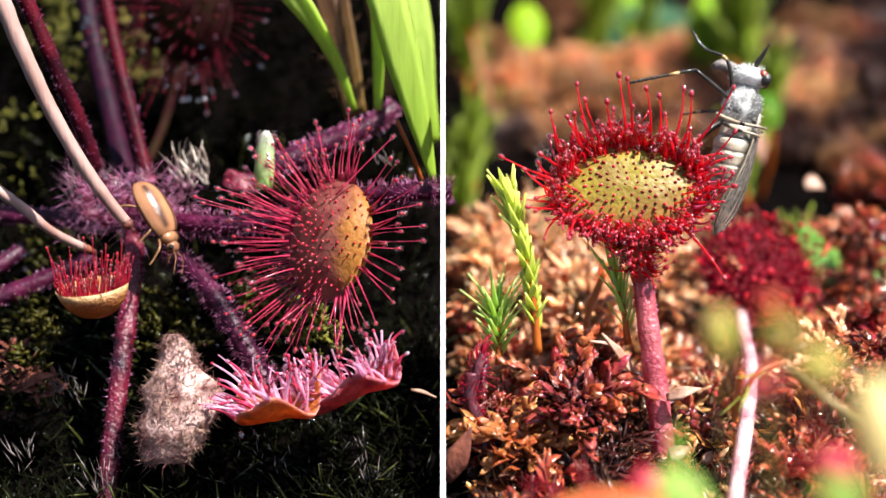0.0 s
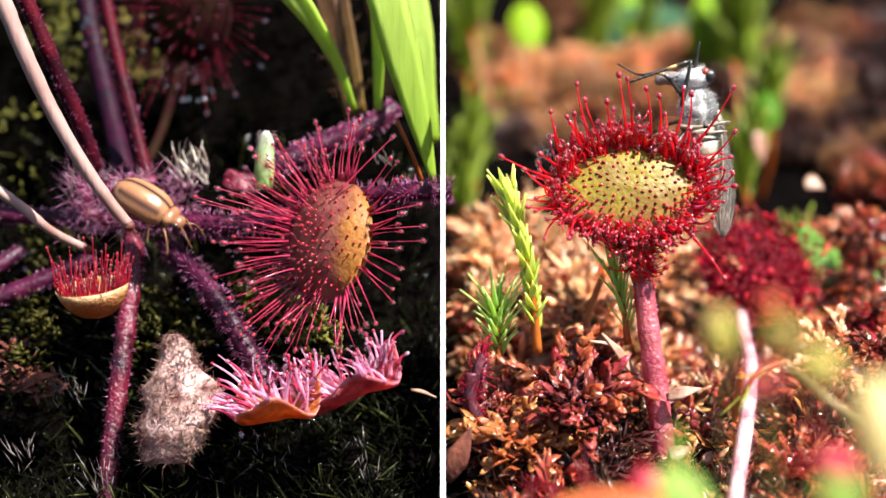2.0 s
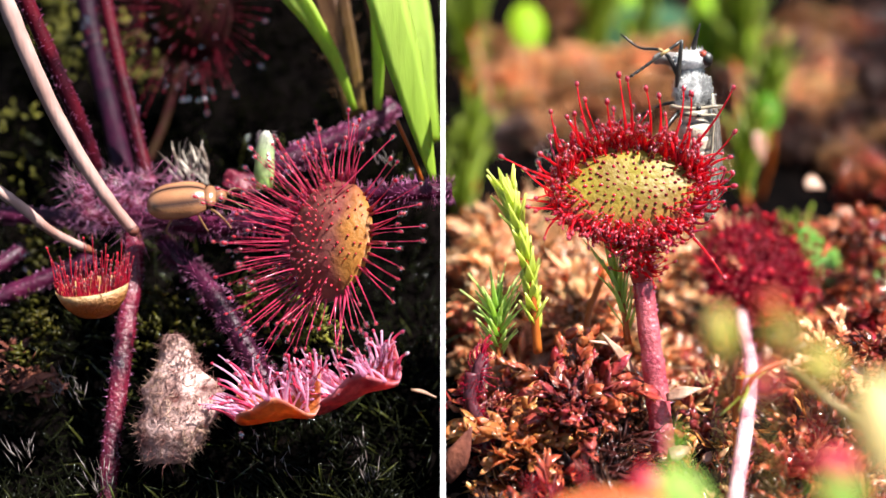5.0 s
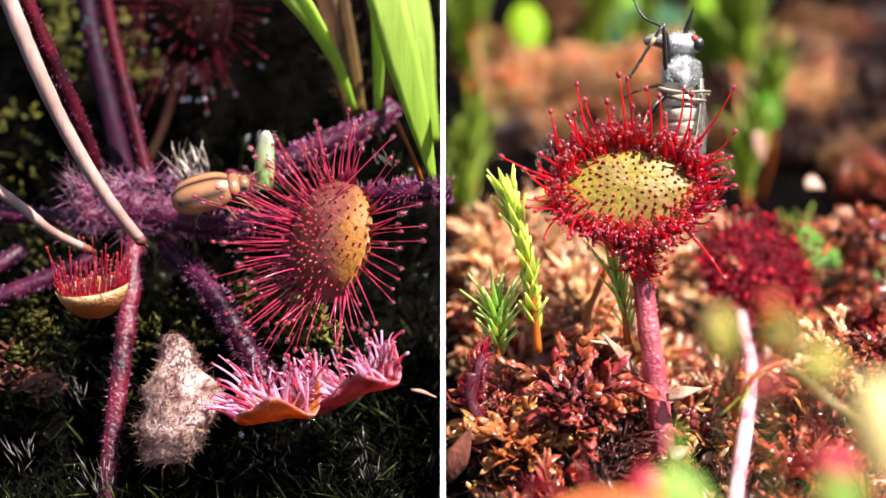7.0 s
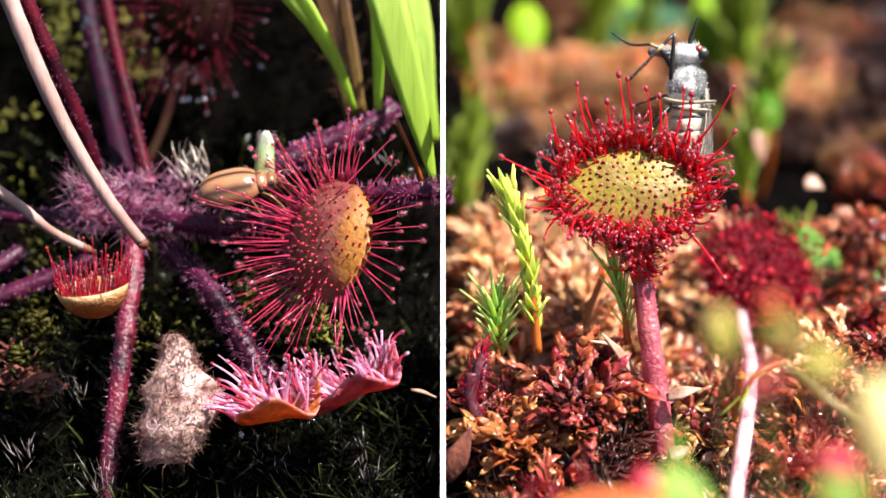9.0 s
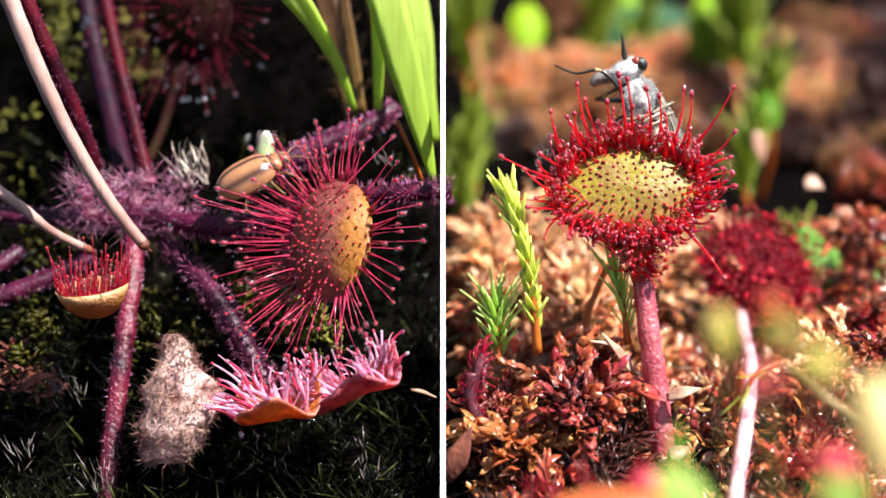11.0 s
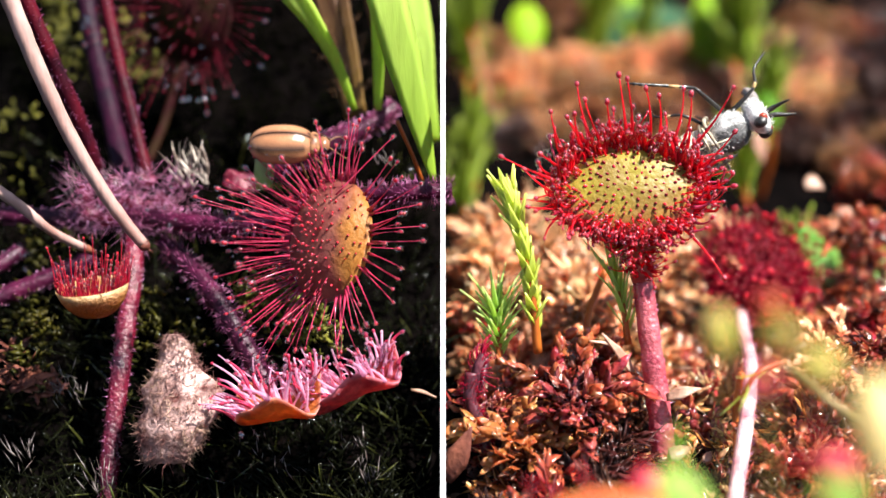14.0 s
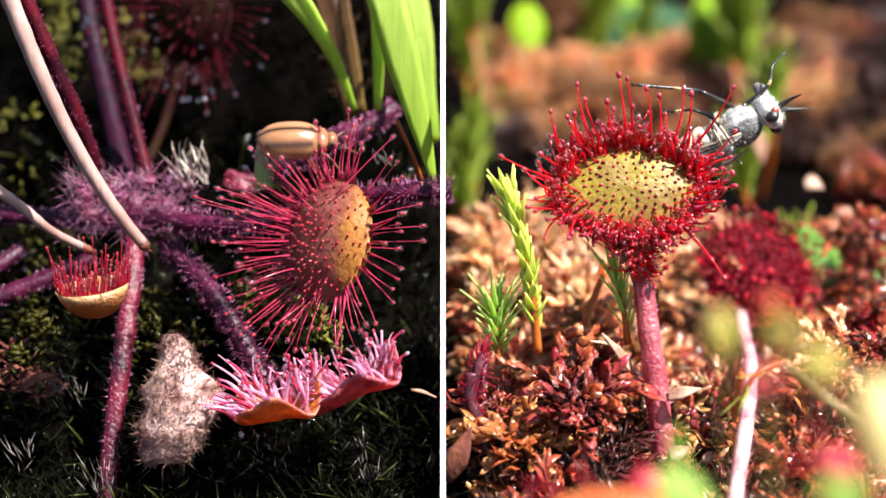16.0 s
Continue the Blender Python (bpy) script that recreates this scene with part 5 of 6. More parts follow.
# -- dry scraps on the moss --
def scraps():
    shapes = []
    for k in range(5):
        f = Form()
        f.curl_leaf(Vector((0, 0, 0)), Vector((1, 0, 0)), Vector((0, 0, 1)), 1.0, 0.16 + 0.05 * k, rnd(-0.5, 0.6))
        if k % 2:
            f.curl_leaf(Vector((0.1, 0, 0)), Vector((0.8, 0.5, 0.1)).normalized(), Vector((0, 0, 1)), 0.8, 0.12, rnd(-0.5, 0.6))
        shapes.append(f.mesh("dry_leaf_scrap", [DRY_SCRAP if k < 4 else MOSS_TAN]))
    for k in range(190):
        y = rnd(84, 122)
        x = rnd(1.0, 0.28 * y)
        ob = new("dry_leaf_scrap", shapes[k % 5])
        ob.matrix_basis = Matrix.Scale(MM, 4) @ spin(x, y, bog_height(x, y) + rnd(0.8, 2.4), rnd(0.8, 2.0), 60) @ Matrix.Scale(1 / MM, 4)
        tagged(ob, "small curled dry leaf scrap on moss", "leaf", "dry leaf scraps")
    for pts, w, lb in (((at(1180, 705, 0), at(1210, 695, -0.4), at(1241, 688, -0.4)), 0.45, "pale dry pointed leaf scrap beside a stalk"),
                       ((at(790, 850, -2), at(815, 800, -2.5), at(835, 755, -2.5)), 0.75, "brown folded dry leaf lying on moss"),
                       ((at(20, 690, 4), at(60, 672, 3.6), at(105, 662, 3.4)), 0.5, "brown dry leaf on the dark bank"),
                       ((at(728, 690, 2), at(748, 694, 1.8), at(772, 704, 1.6)), 0.14, "pale dry grass scrap on the dark bank"),
                       # the next three are pale scraps added in place of blurred glints
                       ((at(1425, 330, 25), at(1440, 326, 25), at(1456, 335, 25)), 0.7, "pale scrap added as a painted glint on moss"),
                       ((at(1486, 372, 22), at(1498, 384, 22), at(1506, 396, 22)), 0.7, "pale scrap added as a painted glint on moss"),
                       ((at(1338, 235, 36), at(1344, 262, 36), at(1350, 290, 36)), 0.7, "pale scrap added as a painted glint on moss"),
                       ((at(1120, 660, 1.5), at(1095, 625, 1), at(1065, 590, 0.8)), 0.35, "pale mauve frayed dry leaf"),
                       ((at(1115, 640, 1.5), at(1085, 612, 1), at(1043, 604, 0.6)), 0.2, "pale mauve frayed dry leaf")):
        f = Form()
        q = bend(pts, 4)
        f.blade(q, [float(x) for x in np.interp(np.linspace(0, 1, len(q)), [0, 0.4, 1], [w * 0.5, w, 0.05])], way(0.1, 0.6, 1), 0.08, 0.35)
        single("dry_leaf", f, BROWN_LEAF if "brown" in lb else DRY_SCRAP, pts[0], lb, "leaf")
    ob = thing("withered_sundew", at(855, 800, 0), "dark shrivelled sundew leaf on a withered stalk", "sundew")
    stalk(ob, [at(862, 800, 0), at(850, 755, 0), at(832, 705, 0), at(835, 660, 0)], 0.35, 0.4, WITHERED, 220, 0.6, hair_mat=TENT_CRIMSON)
    dd = Disc(at(842, 660, 0), way(0.3, 1, 0), way(-0.6, 0.1, 0.8), 1.4, 0.45, 0.3)
    lf = part("leaf", dd.blade(0.6, 8, 24), WITHERED, ob, "shrivelled dark leaf blade")
    for i in range(40):
        th = i * 2.4
        o = dd.out(th)
        tentacle(lf, dd.point(rnd(0.5, 1), th), (o + dd.n * 0.4).normalized(), (o * 0.3 - dd.n).normalized(), rnd(0.6, 1.3), 0.04, 0.07, 0, [TENT_CRIMSON, GLAND_DARK, DEW], 5)


scraps()


# -- the dim red sundew behind and the blurred leaves in front --
def back_sundew():
    plant = thing("back_sundew", at(1312, 900, 3), "dark red sundew out of focus on a pale pink stalk", "sundew")
    stalk(plant, [at(1294, 930, -8), at(1310, 820, -5.5), at(1324, 720, -2), at(1328, 640, 5), at(1314, 585, 12), at(1312, 540, 18.5), at(1330, 490, 20)], 0.42, 0.5, PINK_STALK, 520, 0.4, thick=0.02)
    d = Disc(at(1343, 478, 17), way(1, -0.62, 0), way(0.1, 0.25, 1.0), 3.9, 3.5, 0.9)
    leaf = part("leaf", d.blade(0.6), LEAF_CRIMSON, plant, "dark red leaf blade")
    for i in range(230):
        r = math.sqrt((i + 0.5) / 230)
        th = i * 2.39996
        q, o = d.normal(min(r, 0.95), th), d.out(th)
        to = (q + o * r * 1.2 + Vector((rnd(-.4, .4), rnd(-.4, .4), rnd(-.2, .6)))).normalized()
        tentacle(leaf, d.point(r, th), q, to, rnd(0.5, 1.5), 0.08, 0.17, 0, [TENT_CRIMSON, GLAND if i % 5 == 0 else GLAND_DARK, DEW], 5)


back_sundew()


def front_leaf(u, v, d, lx, ly, n, material, label, root, hairs=0, hair_mat=None):
    c = at(u, v, d * 1.05)
    lx, ly = lx * 0.92, ly * 0.92
    low = at(*root)
    low.z = bog_height(max(low.x, 0.1), low.y)
    ob = thing("front_leaf", low, label, "leaf", "blurred leaves in front")
    dd = Disc(c, XV, n, lx, ly, 0.5)
    leaf = part("leaf", dd.blade(0.35, 8, 28), material, ob)
    f = Form()
    pts = bend([low, low.lerp(c, 0.5) + Vector((0.5, 0.6, 0)), c - dd.n * 0.4], 6)
    f.tube(pts, [0.022] * len(pts), 8)
    part("stem", f, RED_STALK if hairs else LIME_SOFT, ob)
    for i in range(hairs):
        th = 2 * math.pi * i / hairs
        o = dd.out(th)
        tentacle(leaf, dd.point(rnd(0.8, 1), th), (o + dd.n * 0.5).normalized(), o, rnd(0.7, 1.3), 0.06, 0.13, 0, [hair_mat or TENT_RED, GLAND, DEW], 5)


front_leaf(1286, 590, -40, 0.55, 1.05, way(0.3, 0.2, 1), LIME_SOFT, "yellow-green oval leaf close to the lens", (1330, 1500, -48))
front_leaf(1378, 580, -44, 0.75, 0.42, way(-0.3, 0.5, 1), LIME_SOFT, "yellow-green oval leaf close to the lens", (1420, 1400, -46))
front_leaf(1358, 530, -38, 0.5, 0.5, way(-0.3, 0.5, 1), PINK_SOFT, "small orange-red leaf close to the lens", (1400, 1400, -44))
front_leaf(1448, 640, -44, 0.8, 0.7, way(-0.2, 0.4, 1), LIME_SOFT, "pale yellow leaf close to the lens", (1480, 1400, -48))
front_leaf(1345, 665, -44, 0.5, 0.45, way(-0.2, 0.4, 1), ROSE_SOFT, "dusty rose leaf close to the lens", (1380, 1400, -48))
front_leaf(1562, 745, -44, 1.0, 1.8, way(-0.2, 0.4, 1), PEACH_SOFT, "pale peach-yellow leaf close to the lens", (1580, 1500, -50))
front_leaf(1222, 865, -40, 1.15, 1.5, way(0.5, 0.9, 0.7), GREEN_SOFT, "fresh green leaf close to the lens", (1215, 1250, -42))
front_leaf(1205, 800, -36, 0.22, 1.2, way(0.2, 0.3, 1), GREEN_SOFT, "narrow fresh green leaf close to the lens", (1215, 1250, -40))
front_leaf(1500, 870, -44, 0.9, 0.7, way(0.2, 0.5, 1), GREEN_SOFT, "fresh green leaf close to the lens", (1500, 1250, -46))
front_leaf(1085, 900, -32, 2.6, 1.25, way(0.0, 0.8, 1), PINK_SOFT, "red sundew leaf close to the lens", (1110, 1200, -30), 10)
front_leaf(1150, 850, -30, 0.9, 0.8, way(0.0, 0.8, 1), ROSE_SOFT, "rose-red leaf close to the lens", (1150, 1200, -30))
front_leaf(1485, 820, -38, 0.8, 0.75, way(0.1, 0.5, 1), ROSE_SOFT, "pinkish red sundew leaf close to the lens", (1485, 1200, -34), 6)


def leaning_twig():
    """A pale bent twig in front, rising from the moss."""
    pts = bend([at(1560, 790, -14), at(1500, 735, -16), at(1440, 690, -18), at(1385, 645, -20)], 6)
    f = Form()
    f.tube(pts, taper(0.30, 0.16, len(pts)), 9)
    single("leaning_twig", f, PALE_TWIG, at(1560, 790, -14), "pale bent twig leaning over moss", "twig")


leaning_twig()


# ---- the beetle ----
BEETLE_TAN = mat("beetle_tan", (0.37, 0.17, 0.08), (0.27, 0.115, 0.055), 0.8, 0.2, 0.0, bump=0.25, bump_scale=10, tone=(0.035, 0.016, 0.010), tone_pow=1.0, spec=0.5, coat=0.25, fine=0.25)
BEETLE_LEG = mat("beetle_leg", (0.34, 0.17, 0.07), (0.20, 0.09, 0.04), 1.5, 0.3, 0.2)
BLACK_EYE = mat("insect_eye", (0.012, 0.010, 0.010), (0.02, 0.015, 0.012), 3.0, 0.12, spec=0.7, coat=0.5)


def local_thing(name, label, category):
    return thing(name, (0, 0, 0), label, category)


def leg_form(points, r):
    f = Form()
    pts = bend(points, 4)
    f.tube(pts, taper(r, r * 0.55, len(pts)), 7)
    return f


def build_beetle():
    """Head along y, back along z, middle at the origin; 4.4 mm long."""
    ob = local_thing("leaf_beetle", "small tan leaf beetle with dark lengthwise stripes", "beetle")
    for s in (-1, 1):
        f = Form()
        n, mth = 20, 14
        rows = []
        for i in range(n + 1):
            t = i / n
            y = 0.95 - 3.1 * t
            w = 1.12 * (max(0.0, 1 - (abs(t - 0.46) / 0.56) ** 2.6)) ** 0.5
            w = max(w, 0.05)
            row = []
            for j in range(mth + 1):
                a = math.pi / 2 * 1.12 * j / mth
                x, z = s * (math.sin(min(a, math.pi / 2)) * w + 0.02), math.cos(a) * w * 0.86 + 0.05
                q = j / mth
                stripe = math.exp(-((q - 0.0) / 0.07) ** 2) + 0.95 * math.exp(-((q - 0.50) / 0.13) ** 2) * (1 if 0.06 < t < 0.9 else 0.3)
                row.append(f.vert((x, y, z), min(1.0, stripe)))
            rows.append(row)
        low = []
        for i in range(n + 1):
            p = f.v[rows[i][-1]]
            low.append(f.vert((0.0, p[1], p[2] - 0.02), 0.6))
        for i in range(n):
            for j in range(mth):
                q = (rows[i][j], rows[i][j + 1], rows[i + 1][j + 1], rows[i + 1][j])
                f.face(q if s < 0 else q[::-1])
            q = (rows[i][-1], low[i], low[i + 1], rows[i + 1][-1])
            f.face(q if s < 0 else q[::-1])
        part("wing_case", f, BEETLE_TAN, ob, "tan wing case with dark stripes")
    f = Form()
    f.ball((0, -0.55, -0.05), (0.95, 1.55, 0.45), 14, 8, tone=0.7)
    part("belly", f, BEETLE_TAN, ob, "brown belly")
    f = Form()
    f.ball((0, 1.12, 0.18), (0.72, 0.42, 0.44), 16, 9, tone=lambda x, y, z: 0.35 - 0.3 * max(0.0, min(1.0, (abs(x) - 0.4) * 4)))
    part("pronotum", f, BEETLE_TAN, ob)
    f = Form()
    f.ball((0, 1.62, 0.08), (0.50, 0.36, 0.36), 14, 8, tone=0.25)
    head = part("head", f, BEETLE_TAN, ob)
    for s in (-1, 1):
        f = Form()
        f.ball((s * 0.42, 1.68, 0.14), 0.15, 8, 6)
        part("eye", f, BLACK_EYE, head, "black eye")
        part("antenna", leg_form([Vector((s * 0.2, 1.9, 0.1)), Vector((s * 0.5, 2.3, 0.1)), Vector((s * 0.65, 2.7, -0.15)), Vector((s * 0.6, 3.0, -0.4))], 0.035), BEETLE_LEG, head)
        for y0, y1, y2 in ((1.0, 1.5, 1.9), (0.3, 0.5, 0.7), (-0.5, -0.9, -1.3)):
            part("leg", leg_form([Vector((s * 0.5, y0, -0.2)), Vector((s * 0.95, y1, -0.25)), Vector((s * 1.15, y2, -0.8)), Vector((s * 1.3, y2 + 0.15, -1.05))], 0.075), BEETLE_LEG, ob)
    return ob


BEETLE = build_beetle()
BEETLE.scale = (1.18, 1.18, 1.18)


# ---- the fly ----
FLY_SILVER = mat("fly_silver", (0.88, 0.86, 0.83), (0.46, 0.44, 0.42), 1.1, 0.6, 0.0, bump=1.0, bump_scale=5, tone=(0.012, 0.012, 0.013), spec=0.2, fine=0.9)
FLY_FUR = mat("fly_fur", (0.86, 0.85, 0.83), (0.50, 0.48, 0.46), 0.9, 0.5, 0.3, vary=0.7, spec=0.4)
FLY_BODY = mat("fly_abdomen", (0.62, 0.54, 0.40), (0.46, 0.38, 0.28), 1.2, 0.42, 0.0, bump=0.6, bump_scale=8, tone=(0.035, 0.032, 0.030), fine=0.4)
FLY_DARK = mat("fly_dark", (0.012, 0.011, 0.011), (0.04, 0.035, 0.03), 1.5, 0.35, bump=0.5, bump_scale=8, fine=0.4)
FLY_BAND = mat("fly_leg", (0.012, 0.011, 0.010), (0.035, 0.03, 0.025), 1.5, 0.3, tone=(0.46, 0.30, 0.12), tone_pow=1.0)
def wing_mat():
    """A smoky wing skin: clear cells between brown speckles."""
    m = mat("fly_wing", (0.42, 0.37, 0.32), (0.16, 0.135, 0.11), 2.2, 0.22, 0.4, spec=0.9, fine=0.8)
    nd, ln = m.node_tree.nodes, m.node_tree.links
    out = nd["Material Output"]
    skin = out.inputs["Surface"].links[0].from_socket
    co = nd.new("ShaderNodeTexCoord")
    cells = nd.new("ShaderNodeTexVoronoi")
    cells.inputs["Scale"].default_value = 3200
    ln.new(co.outputs["Object"], cells.inputs["Vector"])
    span = nd.new("ShaderNodeMapRange")
    span.inputs["From Min"].default_value, span.inputs["From Max"].default_value = 0.25, 0.6
    span.inputs["To Min"].default_value, span.inputs["To Max"].default_value = 0.1, 0.55
    ln.new(cells.outputs["Distance"], span.inputs["Value"])
    clear = nd.new("ShaderNodeBsdfTransparent")
    mx = nd.new("ShaderNodeMixShader")
    ln.new(span.outputs[0], mx.inputs[0])
    ln.new(clear.outputs[0], mx.inputs[1])
    ln.new(skin, mx.inputs[2])
    ln.new(mx.outputs[0], out.inputs["Surface"])
    return m


FLY_WING = wing_mat()
FLY_PALE = mat("fly_pale_leg", (0.62, 0.52, 0.36), (0.30, 0.23, 0.15), 1.5, 0.35, 0.1, tone=(0.012, 0.011, 0.010), fine=0.5)
FLY_SNOUT = mat("fly_snout", (0.10, 0.085, 0.075), (0.26, 0.22, 0.20), 2.0, 0.4, bump=0.8, bump_scale=8, fine=0.6)
RED_EYE = mat("fly_eye_rim", (0.35, 0.05, 0.02), (0.2, 0.02, 0.01), 2.0, 0.2, spec=0.8)


def build_fly():
    """Head along y, back along z, middle (between thorax and abdomen) at the origin; about 10 mm long."""
    ob = local_thing("horse_fly", "grey silver-haired fly with banded abdomen, caught on a sundew leaf", "fly")
    f = Form()
    f.ball((0, 2.25, 0.0), (1.05, 1.28, 1.08), 22, 14, tone=lambda x, y, z: max(0.85 if z > 0.4 else 0.0, 0.9 * math.exp(-((y + 0.40 + 0.3 * z) / 0.16) ** 2), 0.8 * math.exp(-((y - 0.30 - 0.4 * z) / 0.13) ** 2), 0.7 * math.exp(-((z + 0.1 - 0.2 * y) / 0.10) ** 2)))
    f.ball((0, 1.05, 0.25), (0.85, 0.55, 0.85), 14, 8, tone=0.5)
    body = part("thorax", f, FLY_SILVER, ob, "silvery haired thorax with dark seams")
    h = Form()
    for _ in range(1700):
        g = Vector((rnd(-1, 1), rnd(-1, 1), rnd(-1, 1))).normalized()
        if g.z > 0.45 and random.random() < 0.75:
            continue
        lean = Vector((rnd(-0.7, 0.7), rnd(-0.2, 0.9), rnd(-0.7, 0.7)))
        h.leaf6(Vector((g.x * 1.02, 2.25 + g.y * 1.22, g.z * 1.04)), (g * 0.8 + lean).normalized(), XV, rnd(0.1, 0.32), rnd(0.012, 0.022), 0.015)
    part("fur", h, FLY_FUR, body, "silvery fur")
    f = Form()
    f.ball((0, 4.0, 0.1), (0.9, 0.6, 1.14), 18, 12, tone=lambda x, y, z: 0.55 * math.exp(-((z - 0.55) / 0.10) ** 2) + (0.6 if z < -0.8 else 0.0))
    f.ball((0, 3.42, 0.0), (0.55, 0.45, 0.6), 12, 8, tone=0.55)
    head = part("head", f, FLY_SILVER, ob, "silvery head")
    h = Form()
    for _ in range(520):
        g = Vector((rnd(-1, 1), rnd(-0.8, 1), rnd(-1, 1))).normalized()
        if g.z > 0.6:
            continue
        h.leaf6(Vector((g.x * 0.85, 4.0 + g.y * 0.56, 0.1 + g.z * 1.08)), (g + Vector((0, -0.1, -0.5))).normalized(), XV, rnd(0.12, 0.36), 0.02, 0.02)
    part("fur", h, FLY_FUR, head, "white facial fur")
    for s in (-1, 1):
        f = Form()
        f.ball((s * 0.52, 3.95, 0.90), (0.32, 0.40, 0.34), 16, 10)
        part("eye", f, FLY_DARK, head, "black compound eye")
        f = Form()
        f.ball((s * 0.52, 4.20, 0.72), (0.34, 0.26, 0.26), 12, 8)
        part("eye_rim", f, RED_EYE, head, "reddish brown upper rim of the eye")
        a = Form()
        q = bend([Vector((s * 0.2, 4.5, 0.25)), Vector((s * 0.32, 4.9, 0.35)), Vector((s * 0.55, 5.4, 0.55)), Vector((s * 0.7, 5.9, 0.75))], 4)
        a.tube(q, [float(x) for x in np.interp(np.linspace(0, 1, len(q)), [0, 0.3, 0.5, 1], [0.13, 0.16, 0.12, 0.04])], 8)
        part("antenna", a, FLY_DARK, head, "dark antenna")
    f = Form()
    q = bend([Vector((0, 4.15, -0.8)), Vector((0, 4.35, -1.35)), Vector((0, 4.3, -1.75)), Vector((0, 4.1, -1.95))], 4)
    f.tube(q, [float(x) for x in np.interp(np.linspace(0, 1, len(q)), [0, 0.5, 0.85, 1], [0.42, 0.36, 0.26, 0.12])], 10)
    part("mouthpart", f, FLY_SNOUT, head, "grey-brown stout mouthpart")
    f = Form()
    n, mth = 48, 22
    rows = []
    for i in range(n + 1):
        t = i / n
        y = 1.15 - 4.3 * t
        w = 1.30 * (1 - t ** 2.8) ** 0.5 * (0.80 + 0.25 * min(1, t * 4)) + 0.03
        seg = (t * 5.6) % 1.0
        w *= 1.03 - 0.10 * seg
        row = []
        for j in range(mth):
            a = 2 * math.pi * j / mth
            bow = (t * 5.6 + 0.22 * math.sin(a) ** 2) % 1.0
            edge = max(0.0, min(1.0, (bow - 0.74) * 9)) * (0.95 if math.sin(a) > -0.75 else 0.6)
            back_dark = 0.75 if math.sin(a) > 0.45 else 0.0
            row.append(f.vert((math.cos(a) * w, y, math.sin(a) * w * 0.85 - 0.05 * math.sin(t * 3)), max(edge, back_dark)))
        rows.append(row)
    for a, b in zip(rows, rows[1:]):
        for j in range(mth):
            k = (j + 1) % mth
            f.face((a[j], a[k], b[k], b[j]))
    f.face(tuple(rows[0][::-1]))
    f.face(tuple(rows[-1]))
    part("abdomen", f, FLY_BODY, ob, "grey-tan abdomen with dark bands")
    for s in (-1, 1):
        f = Form()
        root = Vector((s * 0.7, 2.0, 1.0))
        pts = [root + Vector((s * 0.04 * t, -1.0 * t, 0.08 * t - 0.035 * t * t)) for t in (0, 0.8, 1.8, 3.0, 4.4, 5.6, 6.4, 6.9)]
        f.blade(pts, [0.16, 0.3, 0.5, 0.8, 1.15, 1.25, 0.9, 0.12], Vector((s * 0.45, 0, 0.9)).normalized(), 0.02, -0.1, t0=0, t1=0.6)
        wing = part("wing", f, FLY_WING, ob, "smoky speckled folded wing")
        side = Vector((s * 0.9, 0, -0.44))
        for off in (-1.0, -0.55, -0.15, 0.3, 0.7):
            v = Form()
            v.tube([p - side * (off * w) + Vector((s * 0.03, 0, 0.02)) for p, w in zip(pts, [0.1, 0.28, 0.47, 0.75, 1.08, 1.17, 0.82, 0.1])], [0.045 if off < -0.9 else 0.02] * 8, 5)
            part("vein", v, FLY_PALE if off < -0.9 else FLY_SNOUT, wing, "pale leading edge" if off < -0.9 else "brown wing vein")
        for k, (y0, kx, ky, kz, tx, ty, tz) in enumerate(((2.9, 1.6, 3.6, -1.6, 1.1, 4.4, -3.3), (1.9, 1.5, 1.9, -1.7, 1.3, 1.6, -2.7), (1.4, 1.45, 0.6, -1.6, 1.4, -0.6, -2.5))):
            if k == 0 or (k == 1 and s < 0):
                continue
            f = Form()
            a, b, c = Vector((s * 0.6, y0, -0.8)), Vector((s * kx, ky, kz)), Vector((s * tx, ty, tz))
            q = bend([a, b, (b + c) / 2, c, c + Vector((0, -0.3, -0.6))], 4)
            f.tube(q, taper(0.11, 0.045, len(q)), 8, t0=0.0, t1=0.0)
            for i in (8, 9):
                f.tube(q[i:i + 2], [0.095, 0.09], 8, t0=1.0, t1=1.0)
            part("leg", f, FLY_BAND, ob, "dark leg with a pale yellow band")
    # hind and middle legs folded flat across the flank, pale with black joints
    for s in (-1, 1):
        for k, (y, z0, z1, r) in enumerate(((1.25, -1.3, 1.45, 0.13), (0.86, -1.0, 1.2, 0.10))):
            f = Form()
            q = bend([Vector((s * 0.5, y + 0.35, z0)), Vector((s * 1.1, y + 0.15, z0 * 0.6)), Vector((s * 1.36, y, 0.0)), Vector((s * 1.28, y - 0.05 * k, z1 * 0.7)), Vector((s * 0.95, y - 0.1 * k, z1))], 4)
            f.tube(q, taper(r, r * 0.55, len(q)), 8, t0=0.9 if k == 1 else 0.1, t1=0.1 if k == 1 else 0.5)
            f.tube(q[8:10], [r * 0.95, r * 0.95], 8, t0=1.0, t1=1.0)
            part("leg", f, FLY_PALE, ob, "pale folded leg with black joints")
    # the foreleg that waves, and the leg held fast by the leaf, in two jointed pieces
    f = Form()
    q = bend([Vector((0, 0, 0)), Vector((-0.3, 1.25, -0.45)), Vector((-0.3, 1.75, -0.95)), Vector((-0.2, 2.0, -2.0)), Vector((-0.05, 2.9, -2.9))], 4)
    f.tube(q, taper(0.13, 0.05, len(q)), 8, t0=0.0, t1=0.0)
    for i in (6, 7):
        f.tube(q[i:i + 2], [0.112, 0.095], 8, t0=1.0, t1=1.0)
    wave = new("foreleg", f.mesh("foreleg", [FLY_BAND]))
